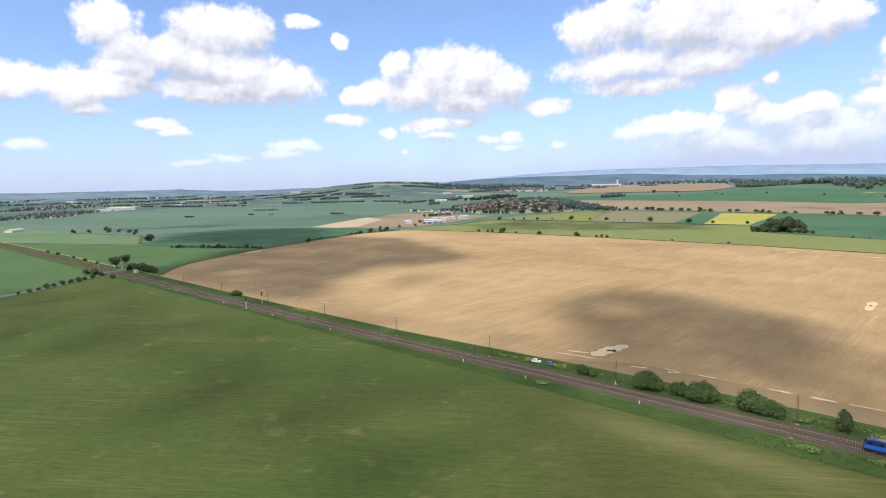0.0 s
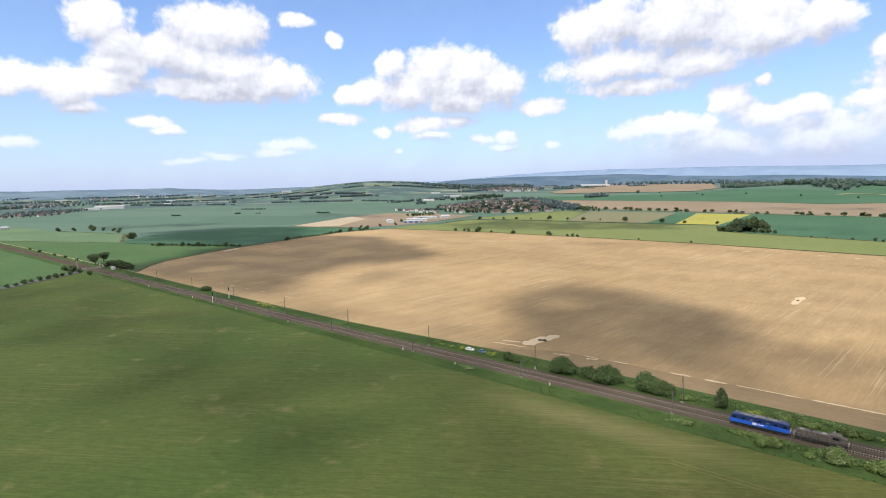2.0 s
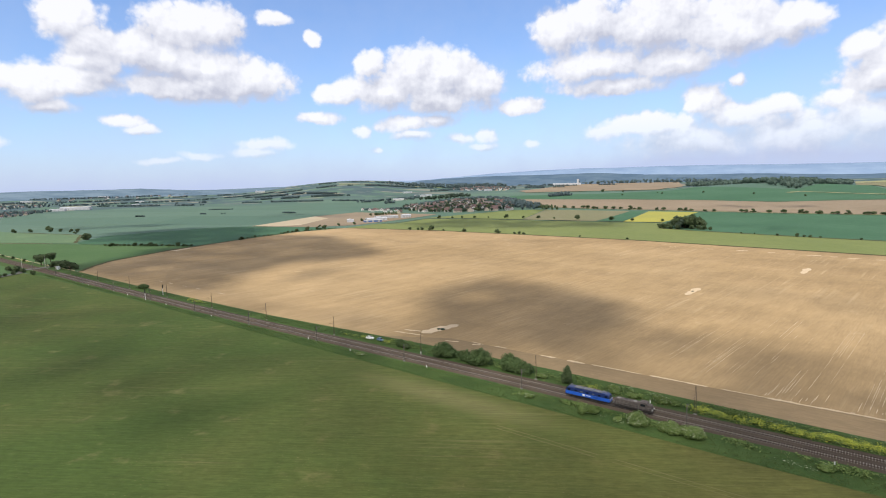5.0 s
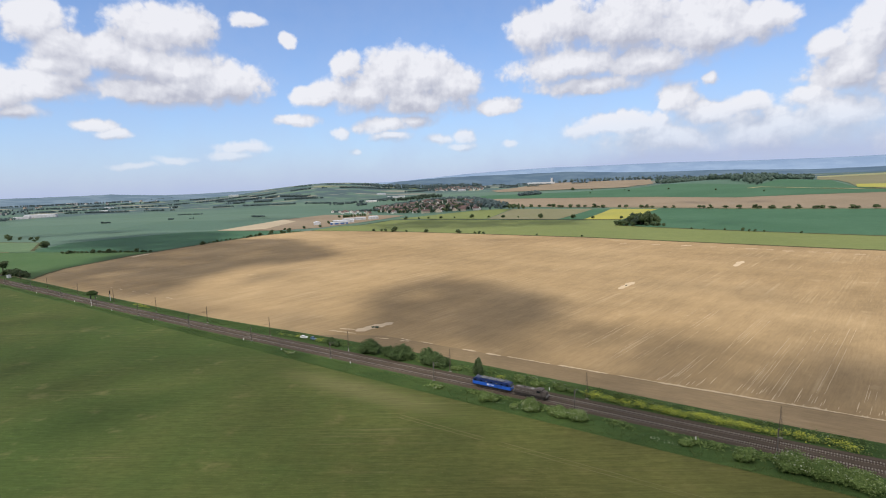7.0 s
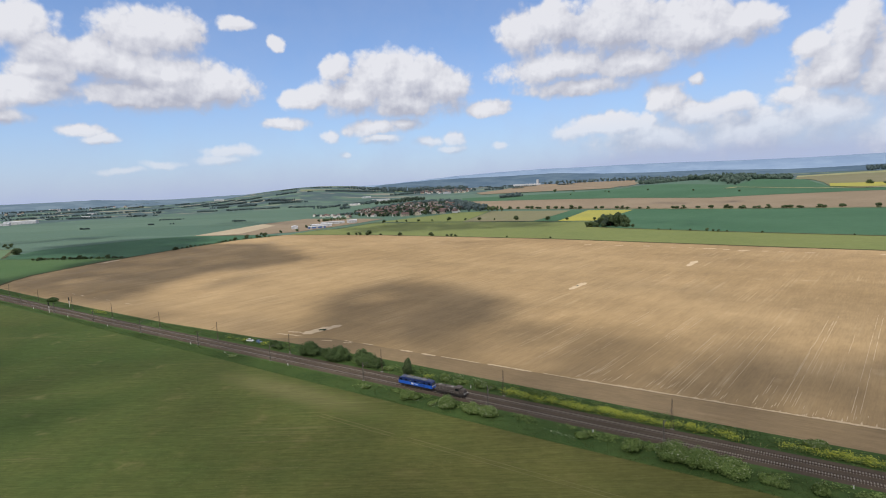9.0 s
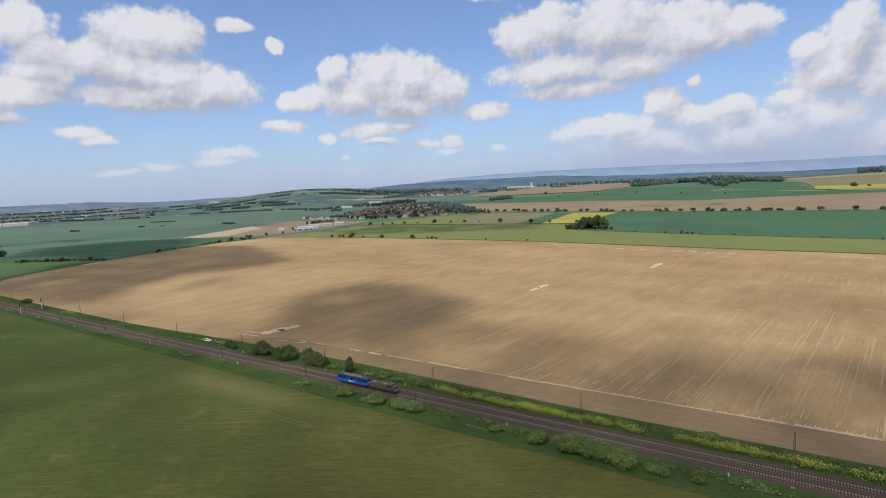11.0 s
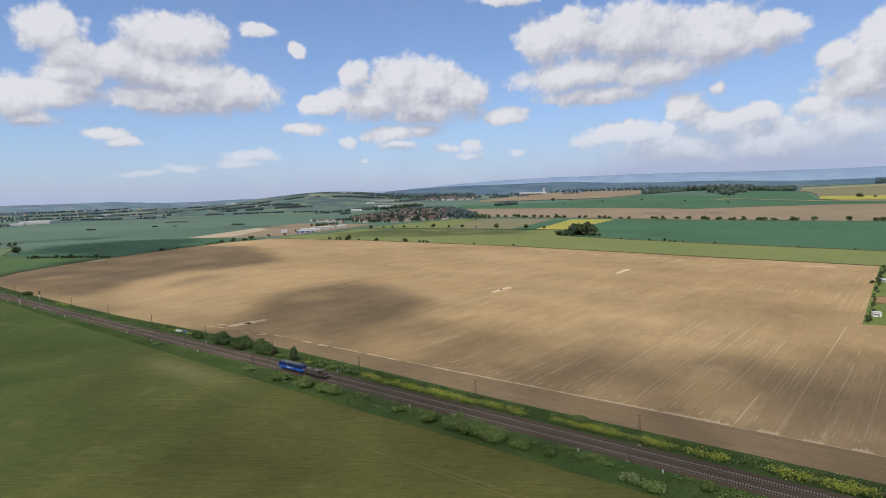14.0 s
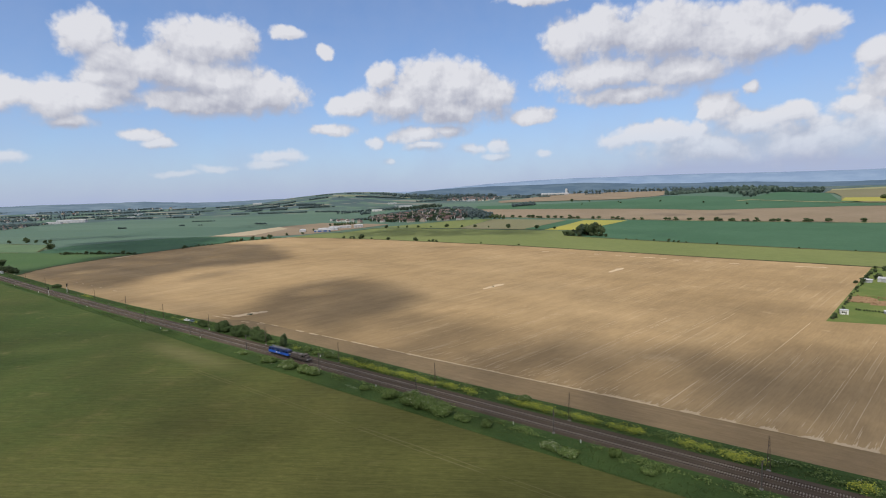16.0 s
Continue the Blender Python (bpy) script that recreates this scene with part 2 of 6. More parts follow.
def crop(name, base, other, pale, grain=0.9, along=(0.124, 0.992), streak=0.35, patch=0.006, pale_at=0.62, thin=None, lines=0.0, specks=0.0, contrast=0.75, mottle=0.0):
    """A field: colour drifting over tens of metres, drill rows along one direction, fine speckle."""
    m, n, p = material(name)
    at = n.add("ShaderNodeTexCoord").outputs["Object"]
    u = n.vmath("DOT_PRODUCT", at, (along[1], -along[0], 0.0))
    v = n.vmath("DOT_PRODUCT", at, (along[0], along[1], 0.0))
    c = n.add("ShaderNodeCombineXYZ")
    n.link(n.math("MULTIPLY", u, 1.0), c.inputs[0])
    n.link(n.math("MULTIPLY", v, 0.02), c.inputs[1])
    rows = n.noise(c.outputs[0], 0.45, 3.0, 0.6)
    big = n.noise(at, patch, 4.0, 0.6)
    mid = n.noise(at, patch * 7, 4.0, 0.6)
    c2 = n.add("ShaderNodeCombineXYZ")
    n.link(u, c2.inputs[0])
    n.link(n.math("MULTIPLY", v, 0.22), c2.inputs[1])
    fine = n.math("ADD", n.math("MULTIPLY", n.noise(c2.outputs[0], grain, 5.0, 0.75), 0.6), n.math("MULTIPLY", n.noise(at, grain * 0.23, 5.0, 0.7), 0.4))
    col = n.mix(n.ramp(big, 0.36, 0.66), base, other)
    col = n.mix(n.math("MULTIPLY", n.ramp(mid, pale_at, pale_at + 0.2), 0.55), col, pale)
    where = n.ramp(n.noise(at, 0.019, 3.0, 0.6), 0.42, 0.68)
    col = n.mix(n.math("MULTIPLY", n.math("MULTIPLY", n.ramp(rows, 0.5, 0.72), streak), where), col, pale)
    if thin:
        east = n.ramp(n.math("MULTIPLY_ADD", n.math("SUBTRACT", mid, 0.5), 160.0, n.vmath("DOT_PRODUCT", at, (1.0, 0.25, 0.0))), -40.0, 190.0)
        col = n.mix(n.math("MULTIPLY", east, 0.75), col, thin)
        # pale ellipse: thin yellowish crop, and a sunlit patch put into the colour
        spot = n.vmath("LENGTH", n.vmath("MULTIPLY", n.vmath("SUBTRACT", at, (42.0, -27.5, 0.0)), (1 / 55, 1 / 10, 0.0)))
        bare = n.ramp(n.math("MULTIPLY_ADD", n.math("SUBTRACT", fine, 0.5), 1.6, spot), 1.1, 0.1)
        col = n.mix(n.math("MULTIPLY", bare, 0.50), col, pale)
    if specks:
        dots = n.ramp(n.noise(at, 1.5, 4.0, 0.7), 0.60, 0.72)
        some = n.ramp(n.noise(at, 0.03, 3.0, 0.6), 0.38, 0.62)
        col = n.mix(n.math("MULTIPLY", n.math("MULTIPLY", dots, some), specks), col, pale)
    shade = n.math("MULTIPLY_ADD", fine, contrast, 1.0 - contrast * 0.5)
    if mottle:
        clods = n.math("ADD", n.noise(n.vmath("MULTIPLY", at, (0.6, 1.0, 1.0)), 0.017, 4.0, 0.55), n.math("MULTIPLY", n.noise(c2.outputs[0], 0.11, 3.0, 0.6), 0.6))
        shade = n.math("MULTIPLY", shade, n.math("MULTIPLY_ADD", n.math("SUBTRACT", clods, 0.8), mottle, 1.0))
    if lines:
        c3 = n.add("ShaderNodeCombineXYZ")
        n.link(u, c3.inputs[0])
        n.link(n.math("MULTIPLY", v, 0.06), c3.inputs[1])
        drill = n.noise(c3.outputs[0], 1.2, 5.0, 0.75)
        shade = n.math("MULTIPLY", shade, n.math("MULTIPLY_ADD", drill, lines, 1.0 - lines * 0.5))
    col = n.mix(1.0, col, shade, "MULTIPLY")
    n.link(col, p.inputs["Base Color"])
    p.inputs["Roughness"].default_value = 0.95
    p.inputs["Specular IOR Level"].default_value = 0.12
    b = n.add("ShaderNodeBump")
    b.inputs["Strength"].default_value, b.inputs["Distance"].default_value = 0.6, 0.25
    n.link(n.math("ADD", fine, rows), b.inputs["Height"])
    n.link(b.outputs[0], p.inputs["Normal"])
    return m


def leafage(name, dark, light, rough=0.75, through=0.25):
    """Leaves: each clump takes its own green, a little light comes through."""
    m, n, p = material(name)
    rnd = n.add("ShaderNodeNewGeometry").outputs["Random Per Island"]
    own = n.add("ShaderNodeObjectInfo").outputs["Random"]
    col = n.mix(rnd, dark, light)
    col = n.mix(n.math("MULTIPLY", own, 0.35), col, tuple(0.6 * c for c in dark))
    n.link(col, p.inputs["Base Color"])
    p.inputs["Roughness"].default_value = rough
    p.inputs["Specular IOR Level"].default_value = 0.2
    t = n.add("ShaderNodeBsdfTranslucent")
    n.link(col, t.inputs[0])
    mixer = n.add("ShaderNodeMixShader")
    mixer.inputs[0].default_value = through
    n.link(p.outputs[0], mixer.inputs[1])
    n.link(t.outputs[0], mixer.inputs[2])
    n.link(mixer.outputs[0], m.node_tree.nodes["Material Output"].inputs[0])
    return m


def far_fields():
    """The open country: a patchwork of big green fields, some pale and some ploughed, with the blue of distance haze
    mixed into the colours.
    """
    m, n, p = material("hazy_country")
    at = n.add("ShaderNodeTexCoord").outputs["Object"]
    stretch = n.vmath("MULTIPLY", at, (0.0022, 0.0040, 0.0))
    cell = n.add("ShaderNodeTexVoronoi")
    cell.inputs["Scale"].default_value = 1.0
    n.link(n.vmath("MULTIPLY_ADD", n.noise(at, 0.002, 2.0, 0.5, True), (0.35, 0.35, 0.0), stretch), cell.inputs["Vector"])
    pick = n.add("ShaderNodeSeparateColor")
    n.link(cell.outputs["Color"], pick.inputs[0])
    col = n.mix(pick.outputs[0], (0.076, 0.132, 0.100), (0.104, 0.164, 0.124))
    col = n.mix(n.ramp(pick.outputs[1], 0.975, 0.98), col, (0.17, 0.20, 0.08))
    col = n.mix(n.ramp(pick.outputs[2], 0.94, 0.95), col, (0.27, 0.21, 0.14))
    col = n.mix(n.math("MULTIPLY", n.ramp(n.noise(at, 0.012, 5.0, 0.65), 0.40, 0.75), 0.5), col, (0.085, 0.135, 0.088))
    # small woods, hazed blue in the colour, and strips of stubble far out on the plain
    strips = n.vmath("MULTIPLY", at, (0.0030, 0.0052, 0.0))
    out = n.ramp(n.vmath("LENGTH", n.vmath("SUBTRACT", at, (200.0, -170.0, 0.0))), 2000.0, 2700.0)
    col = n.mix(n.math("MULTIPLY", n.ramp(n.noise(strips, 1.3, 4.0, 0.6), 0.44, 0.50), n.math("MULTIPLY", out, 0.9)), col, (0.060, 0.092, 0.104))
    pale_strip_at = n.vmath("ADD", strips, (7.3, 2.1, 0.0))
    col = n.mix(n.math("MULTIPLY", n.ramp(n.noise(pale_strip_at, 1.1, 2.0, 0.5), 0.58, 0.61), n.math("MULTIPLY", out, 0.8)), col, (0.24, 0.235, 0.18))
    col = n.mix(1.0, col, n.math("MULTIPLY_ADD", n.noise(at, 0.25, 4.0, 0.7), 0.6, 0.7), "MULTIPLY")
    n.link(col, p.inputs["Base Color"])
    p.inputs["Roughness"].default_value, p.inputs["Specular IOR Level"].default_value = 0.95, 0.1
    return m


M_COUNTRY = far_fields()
M_GREEN = crop("young_cereal", (0.051, 0.079, 0.020), (0.068, 0.085, 0.024), (0.165, 0.148, 0.068), grain=1.3, along=(0.850, 0.527), streak=0.45, patch=0.010, pale_at=0.58, thin=(0.094, 0.089, 0.026), lines=1.15, specks=0.75, contrast=1.3)
M_SOIL = crop("drilled_soil", (0.298, 0.208, 0.108), (0.352, 0.250, 0.134), (0.50, 0.385, 0.235), grain=0.7, streak=0.45, patch=0.005, lines=0.55, contrast=0.50, mottle=0.75)
M_HEADLAND = crop("headland_soil", (0.222, 0.160, 0.090), (0.252, 0.183, 0.104), (0.34, 0.255, 0.155), grain=0.8, along=(1, 0.0), streak=0.3, patch=0.01, lines=0.6)
M_BAND = crop("yellow_green_cereal", (0.142, 0.172, 0.060), (0.160, 0.186, 0.066), (0.19, 0.205, 0.09), grain=0.5, along=(1, 0.0), streak=0.2, lines=0.4)
# haze blue is mixed into this green for the farther fields
M_DEEP = crop("hazed_green_cereal", (0.048, 0.112, 0.062), (0.058, 0.126, 0.072), (0.085, 0.16, 0.08), grain=0.4, along=(1, 0.0), streak=0.2, lines=0.3)
M_LEFT = crop("grass_green_cereal", (0.058, 0.112, 0.042), (0.070, 0.122, 0.048), (0.10, 0.145, 0.06), grain=0.4, along=(1, 0.2), streak=0.2, lines=0.3)
M_PALEGREEN = crop("pale_green_cereal", (0.118, 0.178, 0.092), (0.092, 0.152, 0.082), (0.17, 0.215, 0.11), grain=0.4, along=(1, 0.2), streak=0.2)
M_RAPE = crop("flowering_rape", (0.32, 0.30, 0.065), (0.27, 0.265, 0.07), (0.37, 0.34, 0.09), grain=0.5, along=(1, 0.1), streak=0.2)
M_STRAW = crop("pale_yellow_meadow", (0.27, 0.265, 0.145), (0.22, 0.225, 0.115), (0.33, 0.31, 0.17), grain=0.4, along=(1, 0.1), streak=0.2)
M_TAN = crop("tan_soil", (0.210, 0.165, 0.112), (0.240, 0.190, 0.132), (0.32, 0.265, 0.19), grain=0.5, along=(1, 0.0), streak=0.2)
M_OLIVE = crop("olive_meadow", (0.165, 0.162, 0.090), (0.185, 0.170, 0.105), (0.22, 0.21, 0.09), grain=0.5, along=(1, 0.1), streak=0.2)
M_VERGE = crop("verge_grass", (0.038, 0.072, 0.020), (0.058, 0.096, 0.027), (0.14, 0.145, 0.06), grain=1.8, along=(1, 0.0), streak=0.1, patch=0.05)
M_BALLAST = crop("track_ballast", (0.070, 0.054, 0.040), (0.088, 0.068, 0.050), (0.125, 0.100, 0.074), grain=6.0, along=(1, 0.0), streak=0.3, patch=0.04)
M_PALE = crop("pale_dry_soil", (0.54, 0.425, 0.285), (0.49, 0.38, 0.25), (0.60, 0.49, 0.34), grain=1.6, streak=0.2)
M_LAWN = crop("garden_lawn", (0.100, 0.142, 0.038), (0.140, 0.170, 0.050), (0.18, 0.18, 0.075), grain=1.2, along=(1, 0.1), streak=0.1, patch=0.04)
M_DITCH = crop("rough_margin", (0.066, 0.066, 0.030), (0.092, 0.092, 0.040), (0.13, 0.125, 0.06), grain=1.0, along=(1, 0.0), streak=0.1, patch=0.05)
M_ROAD = plain("worn_asphalt", (0.095, 0.092, 0.085), 0.9, vary=0.15, scale=0.2)


# ---- mesh helpers ----
def link(name, verts, faces, mat, parent=None, label=""):
    me = bpy.data.meshes.new(name)
    me.from_pydata([tuple(v) for v in verts], [], [tuple(f) for f in faces])
    me.materials.append(mat)
    ob = new(name, me)
    if parent:
        ob.parent = parent
    if label:
        ob["label"] = label
    return ob


def part(name, bm, mat, parent=None, label=""):
    me = bpy.data.meshes.new(name)
    bm.to_mesh(me)
    bm.free()
    me.materials.append(mat)
    ob = new(name, me)
    if parent:
        ob.parent = parent
    if label:
        ob["label"] = label
    return ob


def thing(name, x, y, z=None, turn=0.0, label="", category="", group="", kind=""):
    ob = new(name)
    ob.empty_display_size = 0.5
    ob.matrix_basis = pose(x, y, terrain(x, y) if z is None else z, 0, 0, turn)
    return tagged(ob, label, category, group, kind)


def box(bm, x0, x1, y0, y1, z0, z1, bevel=0.0):
    made = bmesh.ops.create_cube(bm, size=1.0)["verts"]
    for v in made:
        v.co = Vector((x0 + (v.co.x + 0.5) * (x1 - x0), y0 + (v.co.y + 0.5) * (y1 - y0), z0 + (v.co.z + 0.5) * (z1 - z0)))
    if bevel:
        edges = list({e for v in made for e in v.link_edges})
        bmesh.ops.bevel(bm, geom=edges, offset=bevel, segments=2, affect="EDGES")
    return bm


def boxes(*dims, bevel=0.0):
    bm = bmesh.new()
    for d in dims:
        box(bm, *d, bevel=bevel)
    return bm


def tube(bm, a, b, r0, r1=None, seg=8):
    a, b = Vector(a), Vector(b)
    made = bmesh.ops.create_cone(bm, segments=seg, radius1=r0, radius2=r0 if r1 is None else r1, depth=(b - a).length, cap_ends=True)["verts"]
    m = Matrix.Translation((a + b) / 2) @ (b - a).to_track_quat("Z", "Y").to_matrix().to_4x4()
    bmesh.ops.transform(bm, matrix=m, verts=made)
    return bm


def sheet(name, poly, mat, lift, step, label, category="field", kind="structure"):
    """A piece of land: its outline cut into a grid and laid over the terrain."""
    bm = bmesh.new()
    bm.faces.new([bm.verts.new((x, y, 0)) for x, y in poly])
    xs, ys = [p[0] for p in poly], [p[1] for p in poly]
    for lo, hi, axis in ((min(xs), max(xs), Vector((1, 0, 0))), (min(ys), max(ys), Vector((0, 1, 0)))):
        k = math.ceil(lo / step)
        while k * step < hi:
            bmesh.ops.bisect_plane(bm, geom=bm.verts[:] + bm.edges[:] + bm.faces[:], plane_co=axis * (k * step), plane_no=axis)
            k += 1
    bmesh.ops.triangulate(bm, faces=bm.faces[:])
    for v in bm.verts:
        v.co.z = terrain(v.co.x, v.co.y) + lift
    for f in bm.faces:
        if f.normal.z < 0:
            f.normal_flip()
        f.smooth = True
    ob = part(name, bm, mat)
    return tagged(ob, label, category, kind=kind)


# ---- land ----
def ground():
    verts, faces = [], []
    rings = [0.0] + [12 * 1.049 ** k for k in range(126)]
    rings = [r for r in rings if r < 4740] + [4740]
    sect = 420
    for r in rings:
        for s in range(sect):
            a = 2 * math.pi * s / sect
            x, y = 200 + r * math.sin(a), -172 + r * math.cos(a)
            verts.append((x, y, terrain(x, y) - 0.06 - 0.0002 * r))
    for i in range(len(rings) - 1):
        for s in range(sect):
            t = (s + 1) % sect
            faces.append((i * sect + s, (i + 1) * sect + s, (i + 1) * sect + t, i * sect + t))
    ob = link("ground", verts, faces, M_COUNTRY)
    for p in ob.data.polygons:
        p.use_smooth = True
    return tagged(ob, "open farmland stretching to the horizon in green patches", "ground", kind="structure")


ground()
sheet("field_near", [(-432, -14.5), (-380, -12.5), (-300, -11.2), (-170, -11.2), (-80, -13.2), (-20, -14.4), (30, -15.8), (90, -16.9), (140, -18.0), (190, -18.2), (280, -19.4), (900, -19.4), (900, -900), (-420, -900), (-400, -250), (-409, -95), (-417, -72), (-450, -16)],
      M_GREEN, 0.10, 30, "green field of young cereal with yellowish streaks", "field")
sheet("field_west", [(-1500, -13), (-486, -13), (-462, -20), (-430, -75), (-424, -110), (-415, -300), (-600, -900), (-1500, -900)], M_LEFT, 0.12, 40, "green cereal field beyond the farm road", "field")
sheet("field_soil", [(-413, 15.5), (-436, 36), (-457, 61), (-490, 142), (-514, 250), (-530, 358), (-512, 440), (-340, 466), (-178, 470), (-53, 470), (100, 454), (190, 442), (265, 434.5), (314, 427), (295.5, 203),
      (321, 208.5), (700, 288), (700, 16), (300, 16), (180, 15.5), (60, 19), (-20, 18), (-120, 13.5), (-280, 13.5)], M_SOIL, 0.10, 25, "wide tan-brown drilled field with pale tramlines", "field")
sheet("field_headland", [(-34, 18), (-20, 18.5), (60, 19.5), (180, 16), (300, 16.5), (700, 16.5), (700, 34.4), (0, 34.2)], M_HEADLAND, 0.115, 25, "darker brown headland along the railway verge", "field")
sheet("field_band", [(-511, 443), (-340, 469), (-178, 473), (-53, 473), (100, 457), (190, 445), (265, 437.5), (314, 430), (700, 385), (700, 505), (324, 535), (116, 573), (-20, 604), (-58, 622), (-83, 709), (-153, 701), (-276, 691), (-413, 676), (-509, 652), (-496, 547), (-524, 520)],
      M_BAND, 0.12, 30, "yellow-green cereal strip behind the brown field", "field")
sheet("field_deep", [(-57, 625), (-20, 607), (116, 576), (324, 538), (900, 498), (900, 900), (300, 932), (68, 945), (-80, 950), (-83, 720)], M_DEEP, 0.14, 30, "dark green cereal field, tinted blue for haze", "field")
sheet("field_rape", [(-147, 713), (-86, 720), (-81, 944), (-172, 941)], M_RAPE, 0.14, 30, "bright yellow field of flowering rape", "field")
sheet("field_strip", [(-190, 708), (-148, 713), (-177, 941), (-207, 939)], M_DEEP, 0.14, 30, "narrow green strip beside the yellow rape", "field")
sheet("field_fallow", [(-326, 701), (-192, 708), (-209, 939), (-389, 923)], M_OLIVE, 0.14, 30, "olive and tan fallow strip", "field")
sheet("field_meadow", [(-524, 675), (-328, 701), (-392, 923), (-452, 887)], M_BAND, 0.14, 30, "yellow-green meadow beside the village", "field")
sheet("field_ploughed", [(-560, 985), (-442, 980), (-223, 982), (-93, 975), (50, 962), (170, 957), (266, 950), (900, 912), (900, 1330), (290, 1309), (144, 1269), (18, 1214), (-162, 1253), (-319, 1246), (-632, 1188)], M_TAN, 0.3, 30, "pinkish brown ploughed field behind the tree row", "field")
sheet("field_far_green", [(-632, 1192), (-319, 1250), (-162, 1257), (18, 1218), (144, 1273), (290, 1313), (900, 1334), (900, 1420), (296, 1400), (241, 1536), (149, 2480), (19, 1700), (-296, 1879), (-332, 1723), (-498, 1491), (-724, 1342)], M_DEEP, 0.35, 40, "green field below the wood, tinted blue for haze", "field")
sheet("field_far_brown", [(-831, 1652), (-634, 1826), (-398, 1825), (-510, 2640), (-759, 3540), (-1088, 3740), (-1251, 3325), (-1287, 2884), (-1029, 1948)], M_TAN, 0.9, 60, "far brown field on the slope", "field")
sheet("field_far_olive", [(153, 2486), (152, 2840), (300, 2960), (480, 3080), (900, 3230), (1100, 1440), (300, 1408), (246, 1540), (238, 1751)], M_OLIVE, 0.9, 60, "olive green far slope beside the wood", "field")
sheet("field_far_yellow", [(250, 1640), (310, 1632), (640, 1632), (640, 1440), (300, 1440), (248, 1484)], M_RAPE, 1.3, 40, "pale yellow far field of rape on the slope", "field")
sheet("field_far_pale", [(150, 2846), (300, 2966), (480, 3086), (900, 3236), (900, 3480), (424, 3300), (150, 3060)], M_STRAW, 1.3, 60, "pale straw-coloured strip along the hilltop", "field")
sheet("hill_strip", [(-2290, 2070), (-2270, 2150), (-2060, 2560), (-2030, 2500)], M_STRAW, 1.2, 60, "pale strip of ripe grass across the far hill", "field")
sheet("field_wedge", [(-710, 397), (-583, 430), (-540, 490), (-560, 750), (-850, 795), (-828, 643)], M_TAN, 0.2, 30, "pale tan wedge of bare soil", "field")
# the sunlit part of the wedge, painted as a paler soil
M_LITWEDGE = crop("lit_wedge_soil", (0.40, 0.335, 0.235), (0.36, 0.30, 0.21), (0.46, 0.39, 0.29), grain=0.5, along=(1, 0.0), streak=0.2)
sheet("field_wedge", [(-709, 399), (-655, 413), (-640, 450), (-735, 600), (-826, 641)], M_LITWEDGE, 0.28, 30, "sunlit edge of the bare soil wedge, painted paler", "field")
sheet("field_left", [(-900, 12), (-576, 12), (-470, 14), (-415, 18), (-441, 38), (-462, 64), (-494, 144), (-497, 180), (-673, 106)], M_LEFT, 0.14, 30, "deep green field beyond the railway", "field")
# the bluish green here stands for cloud shade and haze
sheet("field_shade", [(-499, 184), (-518, 250), (-535, 360), (-520, 436), (-583, 425), (-706, 393), (-753, 350), (-768, 182), (-695, 112), (-673, 110)], M_DEEP, 0.16, 30, "green field beside the brown soil, tinted for cloud shade and haze", "field")
sheet("field_pale", [(-1600, 14), (-905, 14), (-676, 110), (-697, 114), (-755, 145), (-828, 168), (-1000, 130), (-1600, 90)], M_PALEGREEN, 0.2, 40, "pale green field along the railway", "field")
sheet("verge_far", [(-1400, 5), (600, 5), (600, 17.1), (300, 17.1), (180, 16.6), (60, 20.1), (-20, 19.1), (-120, 14.6), (-280, 14.6), (-410, 15.6), (-600, 11.5), (-1400, 12)], M_VERGE, 0.13, 12, "grass verge with weeds along the railway", "verge")
sheet("verge_near", [(-1400, -5), (-1400, -13.4), (-484, -13.4), (-430, -15), (-380, -13), (-300, -11.7), (-170, -11.7), (-80, -13.7), (-20, -14.9), (30, -16.3), (90, -17.4), (140, -18.5), (190, -18.7), (280, -19.9), (600, -19.9), (600, -5)], M_VERGE, 0.13, 12, "grass verge between railway and green field", "verge")
sheet("farm_road", [(-472, -13), (-466, -13), (-452, -16), (-419, -72), (-411, -95), (-403, -250), (-409, -250), (-417, -94), (-426, -70), (-456, -19)], M_ROAD, 0.2, 12, "narrow grey farm road to the crossing", "road")
sheet("garden_plot", [(295.2, 202.6), (313.8, 427.6), (430, 414), (430, 231)], M_LAWN, 0.14, 15, "green garden plot cut into the brown field", "garden")


def margin(name, points, width, mat, lift, label):
    """A narrow strip of rough ground along a boundary."""
    verts, faces = [], []
    wob = random.Random(len(points))
    fine = []
    for (x0, y0), (x1, y1) in zip(points, points[1:]):
        n = max(1, int(math.hypot(x1 - x0, y1 - y0) / 8))
        fine += [(x0 + (x1 - x0) * i / n, y0 + (y1 - y0) * i / n) for i in range(n)]
    fine.append(points[-1])
    for i, (x, y) in enumerate(fine):
        a, c = fine[max(0, i - 1)], fine[min(len(fine) - 1, i + 1)]
        d = Vector((c[0] - a[0], c[1] - a[1])).normalized()
        w = width * wob.uniform(0.6, 1.3)
        for s in (-0.5, 0.5):
            px, py = x - d.y * w * s, y + d.x * w * s
            verts.append((px, py, terrain(px, py) + lift))
    for i in range(len(fine) - 1):
        faces.append((2 * i, 2 * i + 2, 2 * i + 3, 2 * i + 1))
    return tagged(link(name, verts, faces, mat), label, "field margin", kind="structure")


